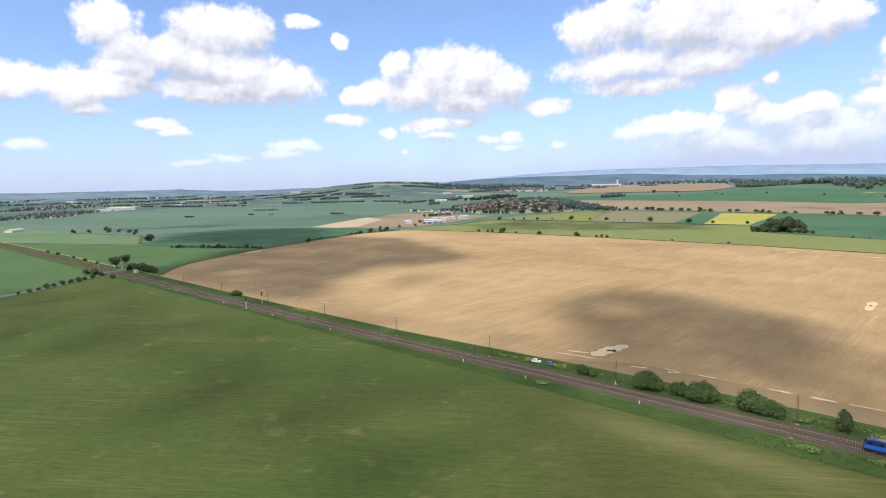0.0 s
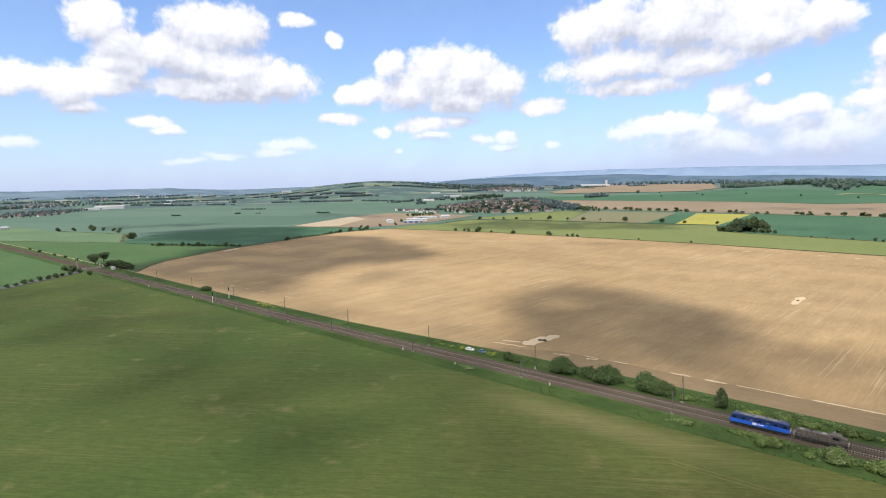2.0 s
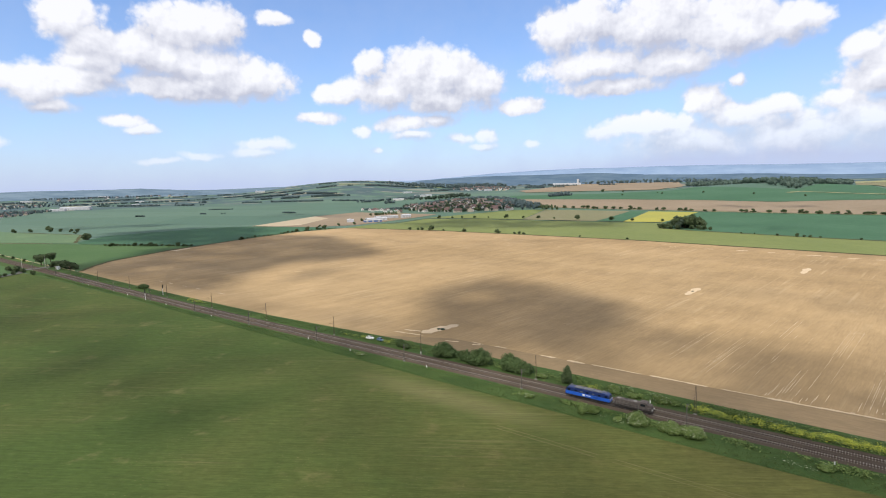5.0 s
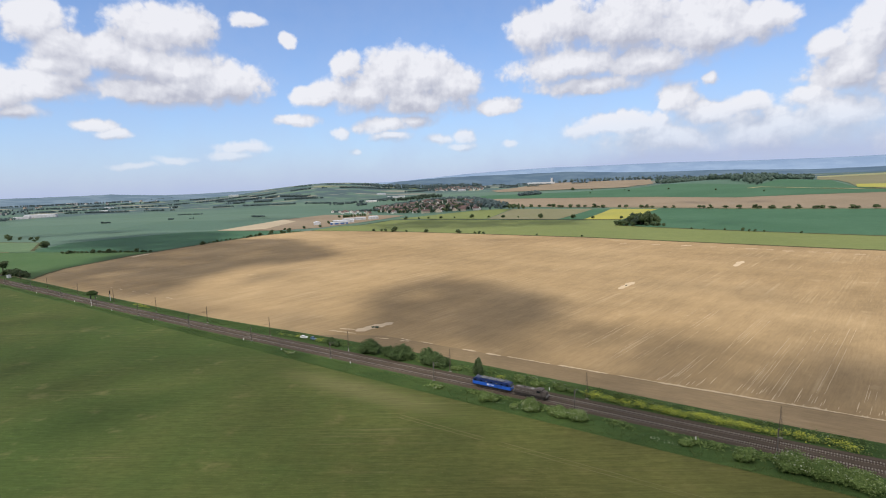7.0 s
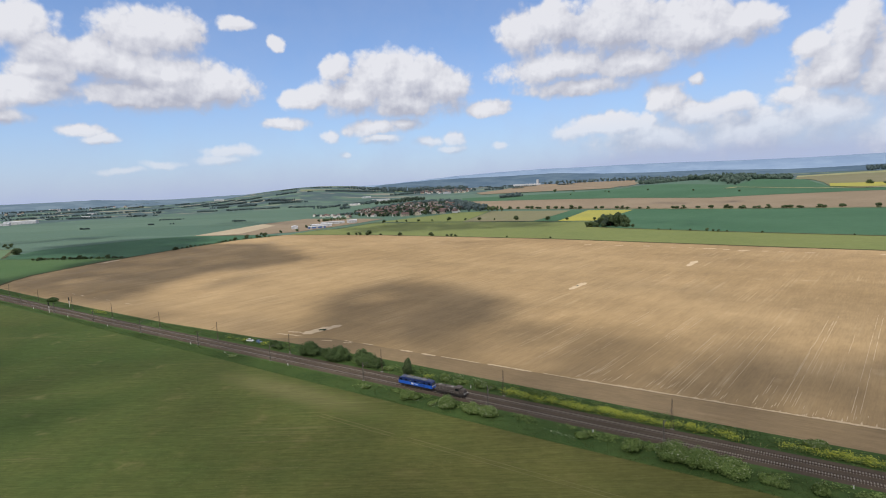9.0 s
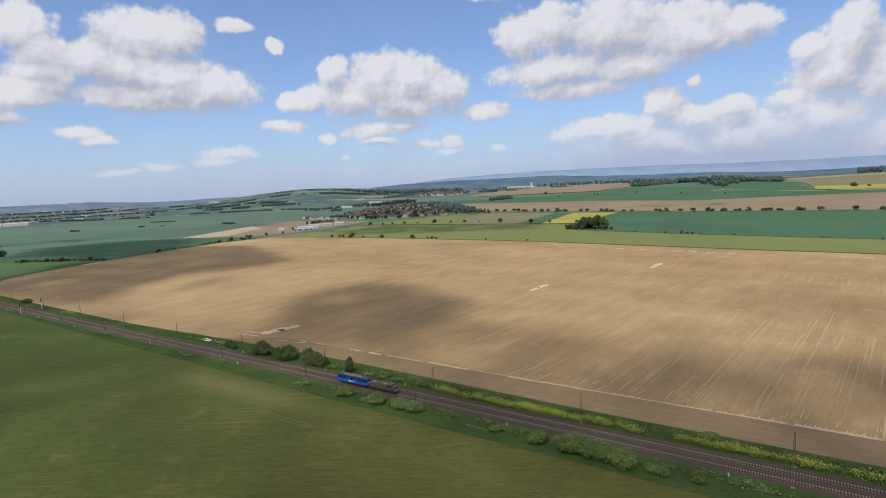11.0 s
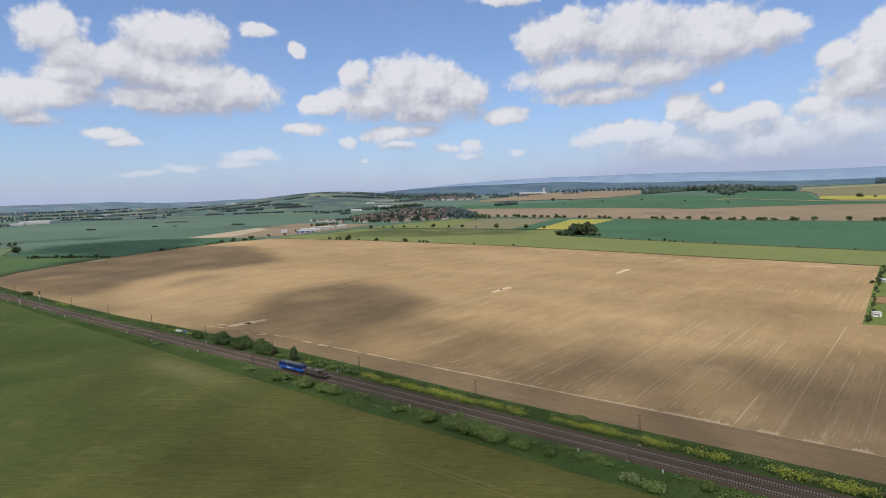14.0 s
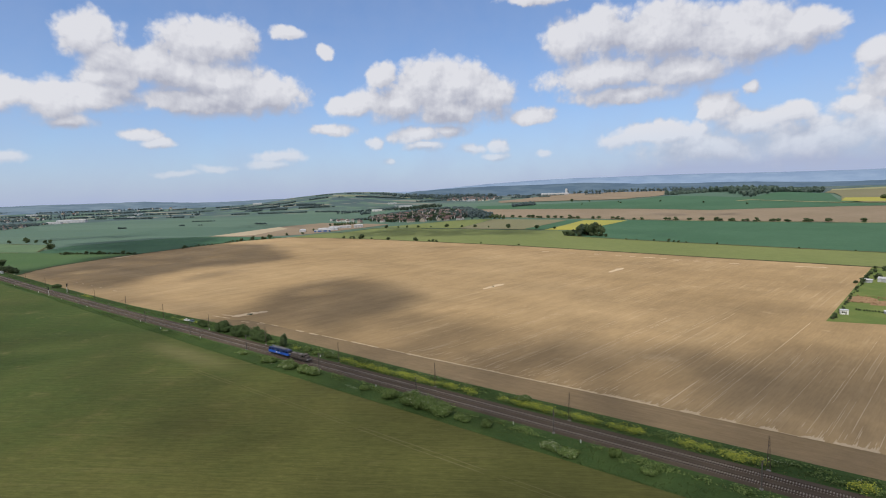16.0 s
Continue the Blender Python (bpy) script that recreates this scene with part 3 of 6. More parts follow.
margin("field_margin", [(-512, 441.5), (-340, 467.5), (-178, 471.5), (-53, 471.5), (100, 455.5), (190, 443.5), (265, 436), (314, 428.5), (430, 415)], 5.0, M_DITCH, 0.3, "dark rough grass margin behind the brown field")
margin("field_margin", [(-413, 17), (-437, 37), (-459, 62), (-492, 143), (-516, 250), (-532, 358), (-515, 439)], 5.0, M_DITCH, 0.3, "dark rough grass margin beside the brown field")
margin("field_margin", [(-520, 515), (-506, 557), (-513, 658), (-416, 681), (-281, 702), (-157, 712), (-86, 720)], 4.8, M_DITCH, 0.35, "grassy field track with bushes")
margin("field_margin", [(-60, 623), (-20, 605.5), (116, 574.5), (324, 536.5), (700, 506.5)], 4.8, M_DITCH, 0.35, "dark margin between the green fields")
margin("field_margin", [(-442, 970), (-223, 972), (-93, 965), (50, 952), (170, 947), (266, 940), (900, 902)], 7.0, M_STRAW, 0.5, "pale grassy lane under the row of trees")
margin("field_margin", [(-690, 110), (-830, 168), (-1010, 132)], 5.0, M_DITCH, 0.4, "dark ditch between western fields")
margin("field_margin", [(-415, 16), (-500, 13.5), (-700, 12.8), (-1300, 13)], 0.9, M_PALE, 0.3, "pale worn path beside the railway")
margin("field_margin", [(-840, 1650), (-634, 1826), (-398, 1828), (-300, 1885)], 12.0, M_STRAW, 1.6, "pale farm track across the slope")
margin("field_margin", [(14, 1530), (34, 1590), (140, 1500), (243, 1425), (420, 1385)], 16.0, M_STRAW, 1.2, "pale farm track below the wood")

# ---- clouds overhead, out of view, placed to shade the fields ----
def cloud_white():
    m, n, p = material("cloud_white")
    at = n.add("ShaderNodeTexCoord").outputs["Object"]
    n.link(n.mix(n.noise(at, 0.03, 4.0), (0.82, 0.83, 0.86), (0.95, 0.95, 0.95)), p.inputs["Base Color"])
    p.inputs["Roughness"].default_value, p.inputs["Specular IOR Level"].default_value = 1.0, 0.0
    return m


M_CLOUD = cloud_white()
ICO = bmesh.new()
bmesh.ops.create_icosphere(ICO, subdivisions=1, radius=1.0)
ICO_V, ICO_F = [tuple(v.co) for v in ICO.verts], [tuple(v.index for v in f.verts) for f in ICO.faces]
ICO.free()
CLOUD_H = 640.0


def inside(p, poly):
    hit = False
    for (x0, y0), (x1, y1) in zip(poly, poly[1:] + poly[:1]):
        if (y0 > p[1]) != (y1 > p[1]) and p[0] < (x1 - x0) * (p[1] - y0) / (y1 - y0) + x0:
            hit = not hit
    return hit


def cloud_over(outline, dense, puff=7.5, fuzz=5.0):
    """An unseen broken cumulus of many puffs, ragged at its rim, put in the sun's way to the ground within the outline.
    """
    xs, ys = [p[0] for p in outline], [p[1] for p in outline]
    mx, my = sum(xs) / len(xs), sum(ys) / len(ys)
    rng = random.Random(int(mx * 7 + my * 13))
    wide, deep = max(xs) - min(xs), max(ys) - min(ys)
    tries = int(-math.log(1 - dense) * wide * deep / (math.pi * puff * puff) * 1.25)
    verts, faces = [], []
    for _ in range(tries):
        x, y = min(xs) + wide * rng.random(), min(ys) + deep * rng.random()
        wob = noise.noise((x * 0.03, y * 0.03, 2.0)) * fuzz * 1.6
        if not inside((x + wob, y - wob), outline):
            continue
        px, py = x - mx + rng.gauss(0, fuzz), y - my + rng.gauss(0, fuzz)
        r = puff * rng.uniform(0.55, 1.15)
        z, base = rng.uniform(-14, 30), len(verts)
        for vx, vy, vz in ICO_V:
            k = r * rng.uniform(0.8, 1.15)
            verts.append((px + vx * k, py + vy * k, z + vz * k * 0.6))
        faces += [tuple(base + i for i in f) for f in ICO_F]
    ob = link("cloud", verts, faces, M_CLOUD)
    ob.location = Vector((mx, my, terrain(mx, my))) + SUN_DIR * (CLOUD_H / SUN_DIR.z)
    for p in ob.data.polygons:
        p.use_smooth = True
    return tagged(ob, "broken white cumulus above the fields, out of view, added to shade them", "cloud", "clouds overhead", "stuff")


def oval(x, y, rx, ry, n=14):
    return [(x + rx * math.cos(6.2832 * i / n) * (1 + 0.2 * math.sin(3.1 * i + x)), y + ry * math.sin(6.2832 * i / n) * (1 + 0.2 * math.sin(2.3 * i + y))) for i in range(n)]


# over the drilled field
cloud_over([(-37, 58), (-69, 99), (-83, 147), (-70, 171), (-21, 175), (24, 156), (58, 131), (68, 105), (62, 66), (34, 32), (-6, 43)], 0.93, 7.0, 3.5)
cloud_over([(-447, 26), (-231, 36), (-266, 82), (-286, 131), (-252, 180), (-246, 225), (-290, 275), (-435, 330), (-542, 300), (-516, 134)], 0.95, 8.0, 5.0)
cloud_over([(-218, 81), (-238, 130), (-201, 152), (-199, 119), (-189, 69)], 0.62, 5.0, 5.0)
cloud_over([(-230, 34), (-109, 30), (-36, 32), (30, 36), (60, 4), (-87, 1), (-240, 12)], 0.62, 6.0, 5.0)
cloud_over([(34, 30), (70, 112), (113, 100), (148, 68), (150, 30), (76, 22)], 0.50, 6.0, 12.0)
cloud_over([(-223, 380), (-176, 400), (-133, 367), (-154, 329)], 0.40, 6.0, 9.0)
# ovals added to darken the eastern soil, headland and verge
cloud_over(oval(240, 62, 118, 36), 0.80, 6.0, 10.0)
cloud_over(oval(330, 92, 75, 48), 0.80, 6.0, 12.0)
cloud_over(oval(180, 205, 120, 26), 0.22, 6.0, 16.0)
cloud_over(oval(255, 18, 135, 20), 0.66, 6.0, 6.0)
cloud_over(oval(125, 12, 60, 18), 0.60, 6.0, 8.0)
cloud_over([(-480, 6), (-230, 2), (-226, 40), (-440, 34)], 0.80, 6.0, 5.0)
# over the green field and the line, added to darken the render there
cloud_over(oval(290, -50, 130, 50), 0.50, 8.0, 18.0)
cloud_over(oval(-30, -64, 220, 52), 0.44, 7.0, 22.0)
cloud_over(oval(-330, -110, 150, 80), 0.25, 8.0, 20.0)
cloud_over(oval(215, -6, 130, 14), 0.60, 6.0, 8.0)
# over the country behind
cloud_over([(-689, 138), (-830, 198), (-807, 313), (-727, 372), (-601, 344), (-491, 214), (-547, 149)], 0.95, 10.0, 6.0)
cloud_over([(-1080, 206), (-1030, 282), (-946, 382), (-895, 346), (-961, 256), (-994, 180)], 0.7, 9.0, 8.0)
cloud_over([(-500, 540), (-470, 600), (-420, 660), (-294, 690), (-120, 690), (-100, 650), (-230, 570), (-380, 500)], 0.80, 9.0, 10.0)
cloud_over(oval(-570, 900, 170, 90), 0.50, 12.0, 16.0)
cloud_over(oval(40, 690, 90, 18), 0.42, 8.0, 10.0)
cloud_over(oval(20, 1090, 110, 22), 0.55, 10.0, 12.0)
cloud_over(oval(-900, 640, 170, 40), 0.5, 12.0, 16.0)


# ---- foliage ----
M_LEAF = leafage("bush_leaves", (0.090, 0.148, 0.040), (0.230, 0.305, 0.095), through=0.32)
# bush leaves darkened to stand for cloud shade on the far verge
M_LEAF_SHADE = leafage("shaded_bush_leaves", (0.052, 0.090, 0.030), (0.130, 0.188, 0.070))
M_LEAF_OLIVE = leafage("willow_leaves", (0.062, 0.098, 0.040), (0.145, 0.195, 0.084))
M_LEAF_FAR = leafage("tree_leaves", (0.055, 0.086, 0.040), (0.118, 0.152, 0.070))
M_LEAF_DARK = leafage("dark_leaves", (0.050, 0.078, 0.054), (0.092, 0.124, 0.080))
# leaves of the far woods, with distance haze mixed into the colour
M_LEAF_HAZE = leafage("hazed_tree_leaves", (0.088, 0.132, 0.140), (0.125, 0.172, 0.172))
M_LEAF_VILLAGE = leafage("garden_tree_leaves", (0.042, 0.068, 0.050), (0.080, 0.112, 0.078))
# the slope wood's leaf colour carries some haze blue too
M_LEAF_SLOPE = leafage("hazed_slope_leaves", (0.076, 0.122, 0.104), (0.122, 0.172, 0.136))
M_BLOSSOM = leafage("cream_blossom", (0.30, 0.36, 0.20), (0.54, 0.56, 0.40), through=0.1)
M_YELLOW = leafage("yellow_blossom", (0.24, 0.31, 0.05), (0.54, 0.54, 0.08), through=0.2)
M_BARK = plain("bark", (0.10, 0.075, 0.05), 0.9, vary=0.25, scale=4)
M_GRASS = leafage("grass_blades", (0.066, 0.104, 0.029), (0.112, 0.152, 0.047), through=0.4)
M_GRASS_DRY = leafage("dry_grass", (0.15, 0.15, 0.06), (0.30, 0.27, 0.13), through=0.2)


def leaves(rng, lobes, count, size, shell=(0.72, 1.06), up=0.35):
    """Small leaf clumps strewn over rounded lobes, as quads with their own tilt."""
    total = sum((l[3] * l[4] + l[4] * l[5] + l[3] * l[5]) for l in lobes)
    verts, faces = [], []
    for cx, cy, cz, rx, ry, rz in lobes:
        k = max(6, int(count * (rx * ry + ry * rz + rx * rz) / total))
        for _ in range(k):
            d = Vector((rng.gauss(0, 1), rng.gauss(0, 1), rng.gauss(0, 1) + 0.25)).normalized()
            r = rng.uniform(*shell) * (1 + 0.13 * math.sin(5 * d.x + cx) * math.cos(4 * d.y + cy))
            p = Vector((cx + d.x * rx * r, cy + d.y * ry * r, max(0.05, cz + d.z * rz * r)))
            nrm = (d + Vector((rng.gauss(0, 0.5), rng.gauss(0, 0.5), rng.gauss(0, 0.5) + up))).normalized()
            a = nrm.orthogonal().normalized()
            b = nrm.cross(a)
            t = rng.uniform(0, math.pi)
            a, b = a * math.cos(t) + b * math.sin(t), b * math.cos(t) - a * math.sin(t)
            s, w = size * rng.uniform(0.6, 1.3), rng.uniform(0.5, 0.9)
            i = len(verts)
            verts += [tuple(p - a * s), tuple(p + b * s * w), tuple(p + a * s), tuple(p - b * s * w)]
            faces.append((i, i + 1, i + 2, i + 3))
    return verts, faces


def cores(lobes, scale=0.78):
    verts, faces = [], []
    for cx, cy, cz, rx, ry, rz in lobes:
        i = len(verts)
        verts += [(cx + x * rx * scale, cy + y * ry * scale, max(0.0, cz + z * rz * scale)) for x, y, z in ICO_V]
        faces += [tuple(i + k for k in f) for f in ICO_F]
    return verts, faces


def crown(name, rng, lobes, count, size, mat, parent, core=True, label=""):
    v, f = leaves(rng, lobes, count, size)
    if core:
        cv, cf = cores(lobes)
        f = f + [tuple(i + len(v) for i in q) for q in cf]
        v = v + cv
    return link(name, v, f, mat, parent, label)


def stems(rng, lobes, r, name, parent):
    bm = bmesh.new()
    for l in lobes[:6]:
        tube(bm, (l[0] * 0.15, l[1] * 0.15, 0), (l[0] * 0.8, l[1] * 0.8, max(0.3, l[2] - l[5] * 0.2)), r, r * 0.4, 6)
    return part(name, bm, M_BARK, parent)


def bush(x, y, w, d, h, seed, mat=None, blossom=0.0, label="", size=0.26, count=None, turn=0.0):
    """A shrub of several stems: overlapping lobes of leaf clumps, with blossom heads if it flowers."""
    rng = random.Random(seed)
    ob = thing("bush", x, y, terrain(x, y) + 0.1, turn, label or "rounded dark green bush on the railway verge", "bush", "bushes along the railway")
    k = max(4, int(w * d / 3.2))
    lobes = []
    for _ in range(k):
        a, b = rng.uniform(-1, 1), rng.uniform(-1, 1)
        if a * a + b * b > 1.1:
            a, b = a * 0.6, b * 0.6
        hh = h * rng.uniform(0.62, 1.0) * (1 - 0.33 * (a * a + b * b))
        rx = min(w, d * 1.3) * rng.uniform(0.26, 0.40)
        lobes.append((a * w * 0.36, b * d * 0.34, hh * 0.52, rx, rx * rng.uniform(0.8, 1.1), hh * 0.5))
    crown("crown", rng, lobes, count or int(700 + 90 * w * d), size, mat or M_LEAF, ob)
    stems(rng, lobes, 0.07, "stem", ob)
    if blossom:
        v, f = leaves(rng, lobes, int(blossom * (30 + 8 * w * d)), 0.17, (1.0, 1.12), 1.6)
        keep = [q for q in f if v[q[0]][2] > h * 0.30]
        link("blossom", v, keep, M_BLOSSOM, ob, "flat cream-white blossom heads")
    return ob


def tree(name, seed, h, w, mat, count, size, label, category="tree", group="", low=0.25):
    """Trunk with limbs under an uneven crown; built once, then copied."""
    rng = random.Random(seed)
    ob = thing(name, 0, 0, 0, 0, label, category, group)
    bm = bmesh.new()
    tube(bm, (0, 0, -0.3), (0, 0, h * 0.55), w * 0.045, w * 0.02, 7)
    lobes = []
    for i in range(9):
        a = i * 2.4 + rng.uniform(-0.5, 0.5)
        z = h * rng.uniform(low + 0.18, 0.86)
        k = w * 0.5 * rng.uniform(0.25, 0.62) * (1.25 - 0.6 * z / h)
        r = w * rng.uniform(0.19, 0.30)
        c = (math.cos(a) * k, math.sin(a) * k, z)
        tube(bm, (0, 0, h * rng.uniform(0.2, 0.45)), c, w * 0.018, w * 0.006, 5)
        lobes.append((*c, r, r * rng.uniform(0.85, 1.15), min(h * 0.21, r * rng.uniform(0.8, 1.1))))
    part("trunk", bm, M_BARK, ob)
    crown("crown", rng, lobes, count, size, mat, ob)
    return ob


def place(proto, x, y, size=1.0, turn=0.0, tall=1.0, sink=0.0):
    m = pose(x, y, terrain(x, y) + 0.05 - sink, 0, 0, turn)
    ob = copy_thing(proto, m)
    ob.scale = (size, size, size * tall)
    return ob


# ---- railway ----
M_RAIL = plain("rail_steel", (0.075, 0.050, 0.040), 0.6, 0.3, vary=0.2, scale=2)
M_SLEEPER = plain("concrete_sleeper", (0.215, 0.188, 0.155), 0.9, vary=0.12, scale=2)
M_CONCRETE = plain("pale_concrete", (0.40, 0.385, 0.35), 0.9, vary=0.1, scale=2)
M_FOOT = plain("weathered_foundation", (0.22, 0.21, 0.19), 0.9, vary=0.15, scale=2)
M_MAST = plain("rusty_mast_steel", (0.115, 0.085, 0.065), 0.8, 0.2, vary=0.2, scale=2)
M_MAST_GREEN = plain("grey_brown_mast_paint", (0.135, 0.125, 0.11), 0.7, 0.1, vary=0.15, scale=2)
M_INSULATOR = plain("glazed_insulator", (0.42, 0.30, 0.22), 0.25, vary=0.05)


def bed_z(x):
    return terrain(x, 0.0)


def run(profile, x0, x1, step=20.0):
    """A section drawn along the line, on the lie of the land."""
    xs = [x0 + i * step for i in range(int((x1 - x0) / step) + 1)]
    k = len(profile)
    verts = [(x, y, bed_z(x) + z) for x in xs for y, z in profile]
    faces = [(i * k + j, (i + 1) * k + j, (i + 1) * k + (j + 1) % k, i * k + (j + 1) % k) for i in range(len(xs) - 1) for j in range(k)]
    return verts, faces


v, f = run([(-6.4, -0.4), (-5.3, 0.12), (-4.2, 0.34), (-0.4, 0.34), (0, 0.27), (0.4, 0.34), (4.2, 0.34), (5.0, 0.14), (5.9, 0.13), (6.3, -0.4)], -1400, 600)
tagged(link("track_bed", v, f, M_BALLAST), "brown stone ballast bed under two tracks", "ballast", kind="structure")


def block(x0, x1, y0, y1, z0, z1):
    return ([(x0, y0, z0), (x1, y0, z0), (x1, y1, z0), (x0, y1, z0), (x0, y0, z1), (x1, y0, z1), (x1, y1, z1), (x0, y1, z1)],
            [(3, 2, 1, 0), (4, 5, 6, 7), (0, 1, 5, 4), (1, 2, 6, 5), (2, 3, 7, 6), (3, 0, 4, 7)])


TRACKS = []
for name, yc, words in (("railway_track", -2.3, "railway track of steel rails on concrete sleepers carrying the train"), ("railway_track", 2.3, "railway track of steel rails on concrete sleepers beside the weeds")):
    track = thing(name, 0, 0, 0, 0, words, "track", "railway tracks", "structure")
    for side in (-0.75, 0.75):
        y = yc + side
        v, f = run([(y - 0.07, 0.40), (y + 0.07, 0.40), (y + 0.03, 0.44), (y + 0.036, 0.52), (y + 0.036, 0.56), (y - 0.036, 0.56), (y - 0.036, 0.52), (y - 0.03, 0.44)], -1400, 600)
        link("rail", v, f, M_RAIL, track)
    TRACKS.append((track, yc))

# ---- masts ----
def mast_far():
    ob = thing("catenary_mast", 0, 0, 0, 0, "rusty brown lattice railway mast with two tapering legs", "mast", "catenary masts")
    bm = bmesh.new()
    for s in (-1, 1):
        tube(bm, (s * 0.42, 0, 0.3), (s * 0.10, 0, 10.0), 0.075, 0.055, 6)
    for i in range(9):
        z0, z1 = 0.6 + i, 1.6 + i
        a, b = 0.42 - 0.032 * z0, 0.42 - 0.032 * z1
        s = 1 if i % 2 else -1
        tube(bm, (s * a, 0, z0), (-s * b, 0, z1), 0.03, seg=5)
    part("lattice", bm, M_MAST, ob)
    part("foundation", boxes((-0.6, 0.6, -0.4, 0.4, -0.6, 0.35), bevel=0.06), M_FOOT, ob, "pale concrete foundation")
    bm = bmesh.new()
    tube(bm, (0, 0, 6.4), (0, -3.2, 6.9), 0.04, seg=6)
    tube(bm, (0, 0, 7.6), (0, -2.9, 7.1), 0.03, seg=6)
    tube(bm, (0, -3.2, 6.9), (0, -3.9, 6.0), 0.025, seg=6)
    part("cantilever", bm, M_MAST, ob, "thin bracket arm over the track")
    bm = bmesh.new()
    tube(bm, (0, -0.2, 6.43), (0, -0.75, 6.52), 0.1, seg=8)
    part("insulator", bm, M_INSULATOR, ob)
    return ob


def mast_near():
    ob = thing("catenary_mast", 0, 0, 0, 0, "slim grey-brown railway mast on a concrete foot", "mast", "catenary masts")
    part("post", boxes((-0.14, 0.14, -0.03, 0.03, 0.2, 7.8), (-0.14, -0.1, -0.12, 0.12, 0.2, 7.8), (0.1, 0.14, -0.12, 0.12, 0.2, 7.8)), M_MAST_GREEN, ob)
    part("foundation", boxes((-0.45, 0.45, -0.4, 0.4, -0.6, 0.4), bevel=0.05), M_FOOT, ob, "pale concrete foundation")
    bm = bmesh.new()
    tube(bm, (0, 0, 6.2), (0, 2.9, 6.8), 0.05, seg=6)
    tube(bm, (0, 0, 7.5), (0, 2.7, 6.95), 0.035, seg=6)
    tube(bm, (0, 2.9, 6.8), (0, 3.5, 5.9), 0.03, seg=6)
    part("cantilever", bm, M_MAST_GREEN, ob, "pale bracket arm over the track")
    bm = bmesh.new()
    tube(bm, (0, 0.2, 6.24), (0, 0.7, 6.35), 0.11, seg=8)
    part("insulator", bm, M_INSULATOR, ob)
    return ob


MAST_X = [61.6 + 58.15 * k for k in range(-9, 6)]
far_proto, near_proto = mast_far(), mast_near()
far_proto.matrix_basis = pose(MAST_X[0], 6.2, bed_z(MAST_X[0]))
near_proto.matrix_basis = pose(MAST_X[0], -5.4, bed_z(MAST_X[0]))
for x in MAST_X[1:]:
    copy_thing(far_proto, pose(x, 6.2, bed_z(x)))
    copy_thing(near_proto, pose(x, -5.4, bed_z(x)))

# ---- train ----
M_BLUE = plain("bright_blue_paint", (0.022, 0.115, 0.56), 0.35, vary=0.08, scale=1.5)
M_NAVY = plain("navy_paint", (0.012, 0.030, 0.13), 0.4, vary=0.12, scale=1.5)
M_ROOF = plain("dusty_roof_grey", (0.16, 0.17, 0.19), 0.8, vary=0.25, scale=1.2)
M_GREY = plain("weathered_grey_brown_paint", (0.105, 0.086, 0.076), 0.75, vary=0.3, scale=1.3)
M_GREY_LIGHT = plain("faded_light_grey_paint", (0.24, 0.225, 0.21), 0.7, vary=0.25, scale=1.3)
M_BOGIE = plain("bogie_grime", (0.040, 0.034, 0.030), 0.85, vary=0.25, scale=2)
M_GLASS = plain("dark_window_glass", (0.015, 0.018, 0.022), 0.08, vary=0.05)
M_WHITE = plain("white_paint", (0.78, 0.78, 0.76), 0.45, vary=0.06, scale=1.5)
M_STEEL = plain("bare_steel", (0.34, 0.33, 0.32), 0.4, 0.9, vary=0.15)
M_LAMP = plain("lamp_glass", (0.75, 0.75, 0.70), 0.15, vary=0.03)


def loft(sections, bevel=0.0):
    """A hull through rectangular sections: x, half width, z low, z high."""
    bm = bmesh.new()
    rings = []
    for x, w, a, b in sections:
        rings.append([bm.verts.new(p) for p in ((x, -w, a), (x, w, a), (x, w, b), (x, -w, b))])
    for r, s in zip(rings, rings[1:]):
        for i in range(4):
            bm.faces.new((r[i], r[(i + 1) % 4], s[(i + 1) % 4], s[i]))
    bm.faces.new(rings[0][::-1])
    bm.faces.new(rings[-1])
    bmesh.ops.recalc_face_normals(bm, faces=bm.faces[:])
    if bevel:
        bmesh.ops.bevel(bm, geom=bm.edges[:], offset=bevel, segments=2, affect="EDGES")
    return bm


def bogie(parent, x, wheels=(-1.25, 1.25), r=0.55):
    frame_part = part("bogie", boxes((x - 2.2, x + 2.2, -1.15, -0.95, 0.35, 0.85), (x - 2.2, x + 2.2, 0.95, 1.15, 0.35, 0.85), (x - 0.4, x + 0.4, -1.1, 1.1, 0.4, 0.9), bevel=0.05), M_BOGIE, parent)
    for dx in wheels:
        for y in (-0.78, 0.78):
            bm = bmesh.new()
            tube(bm, (x + dx, y - 0.07, r), (x + dx, y + 0.07, r), r, seg=20)
            tube(bm, (x + dx, y - 0.12, r), (x + dx, y + 0.12, r), r * 0.3, seg=12)
            part("wheel", bm, M_STEEL, frame_part)
        for y in (-1.12, 1.12):
            part("axle_box", boxes((x + dx - 0.2, x + dx + 0.2, y - 0.12, y + 0.12, 0.38, 0.78), bevel=0.04), M_BOGIE, frame_part)
    return frame_part


def buffers(parent, x, way):
    for y in (-0.87, 0.87):
        bm = bmesh.new()
        tube(bm, (x, y, 1.05), (x + way * 0.45, y, 1.05), 0.1, seg=10)
        tube(bm, (x + way * 0.42, y, 1.05), (x + way * 0.52, y, 1.05), 0.24, seg=16)
        part("buffer", bm, M_BOGIE, parent)


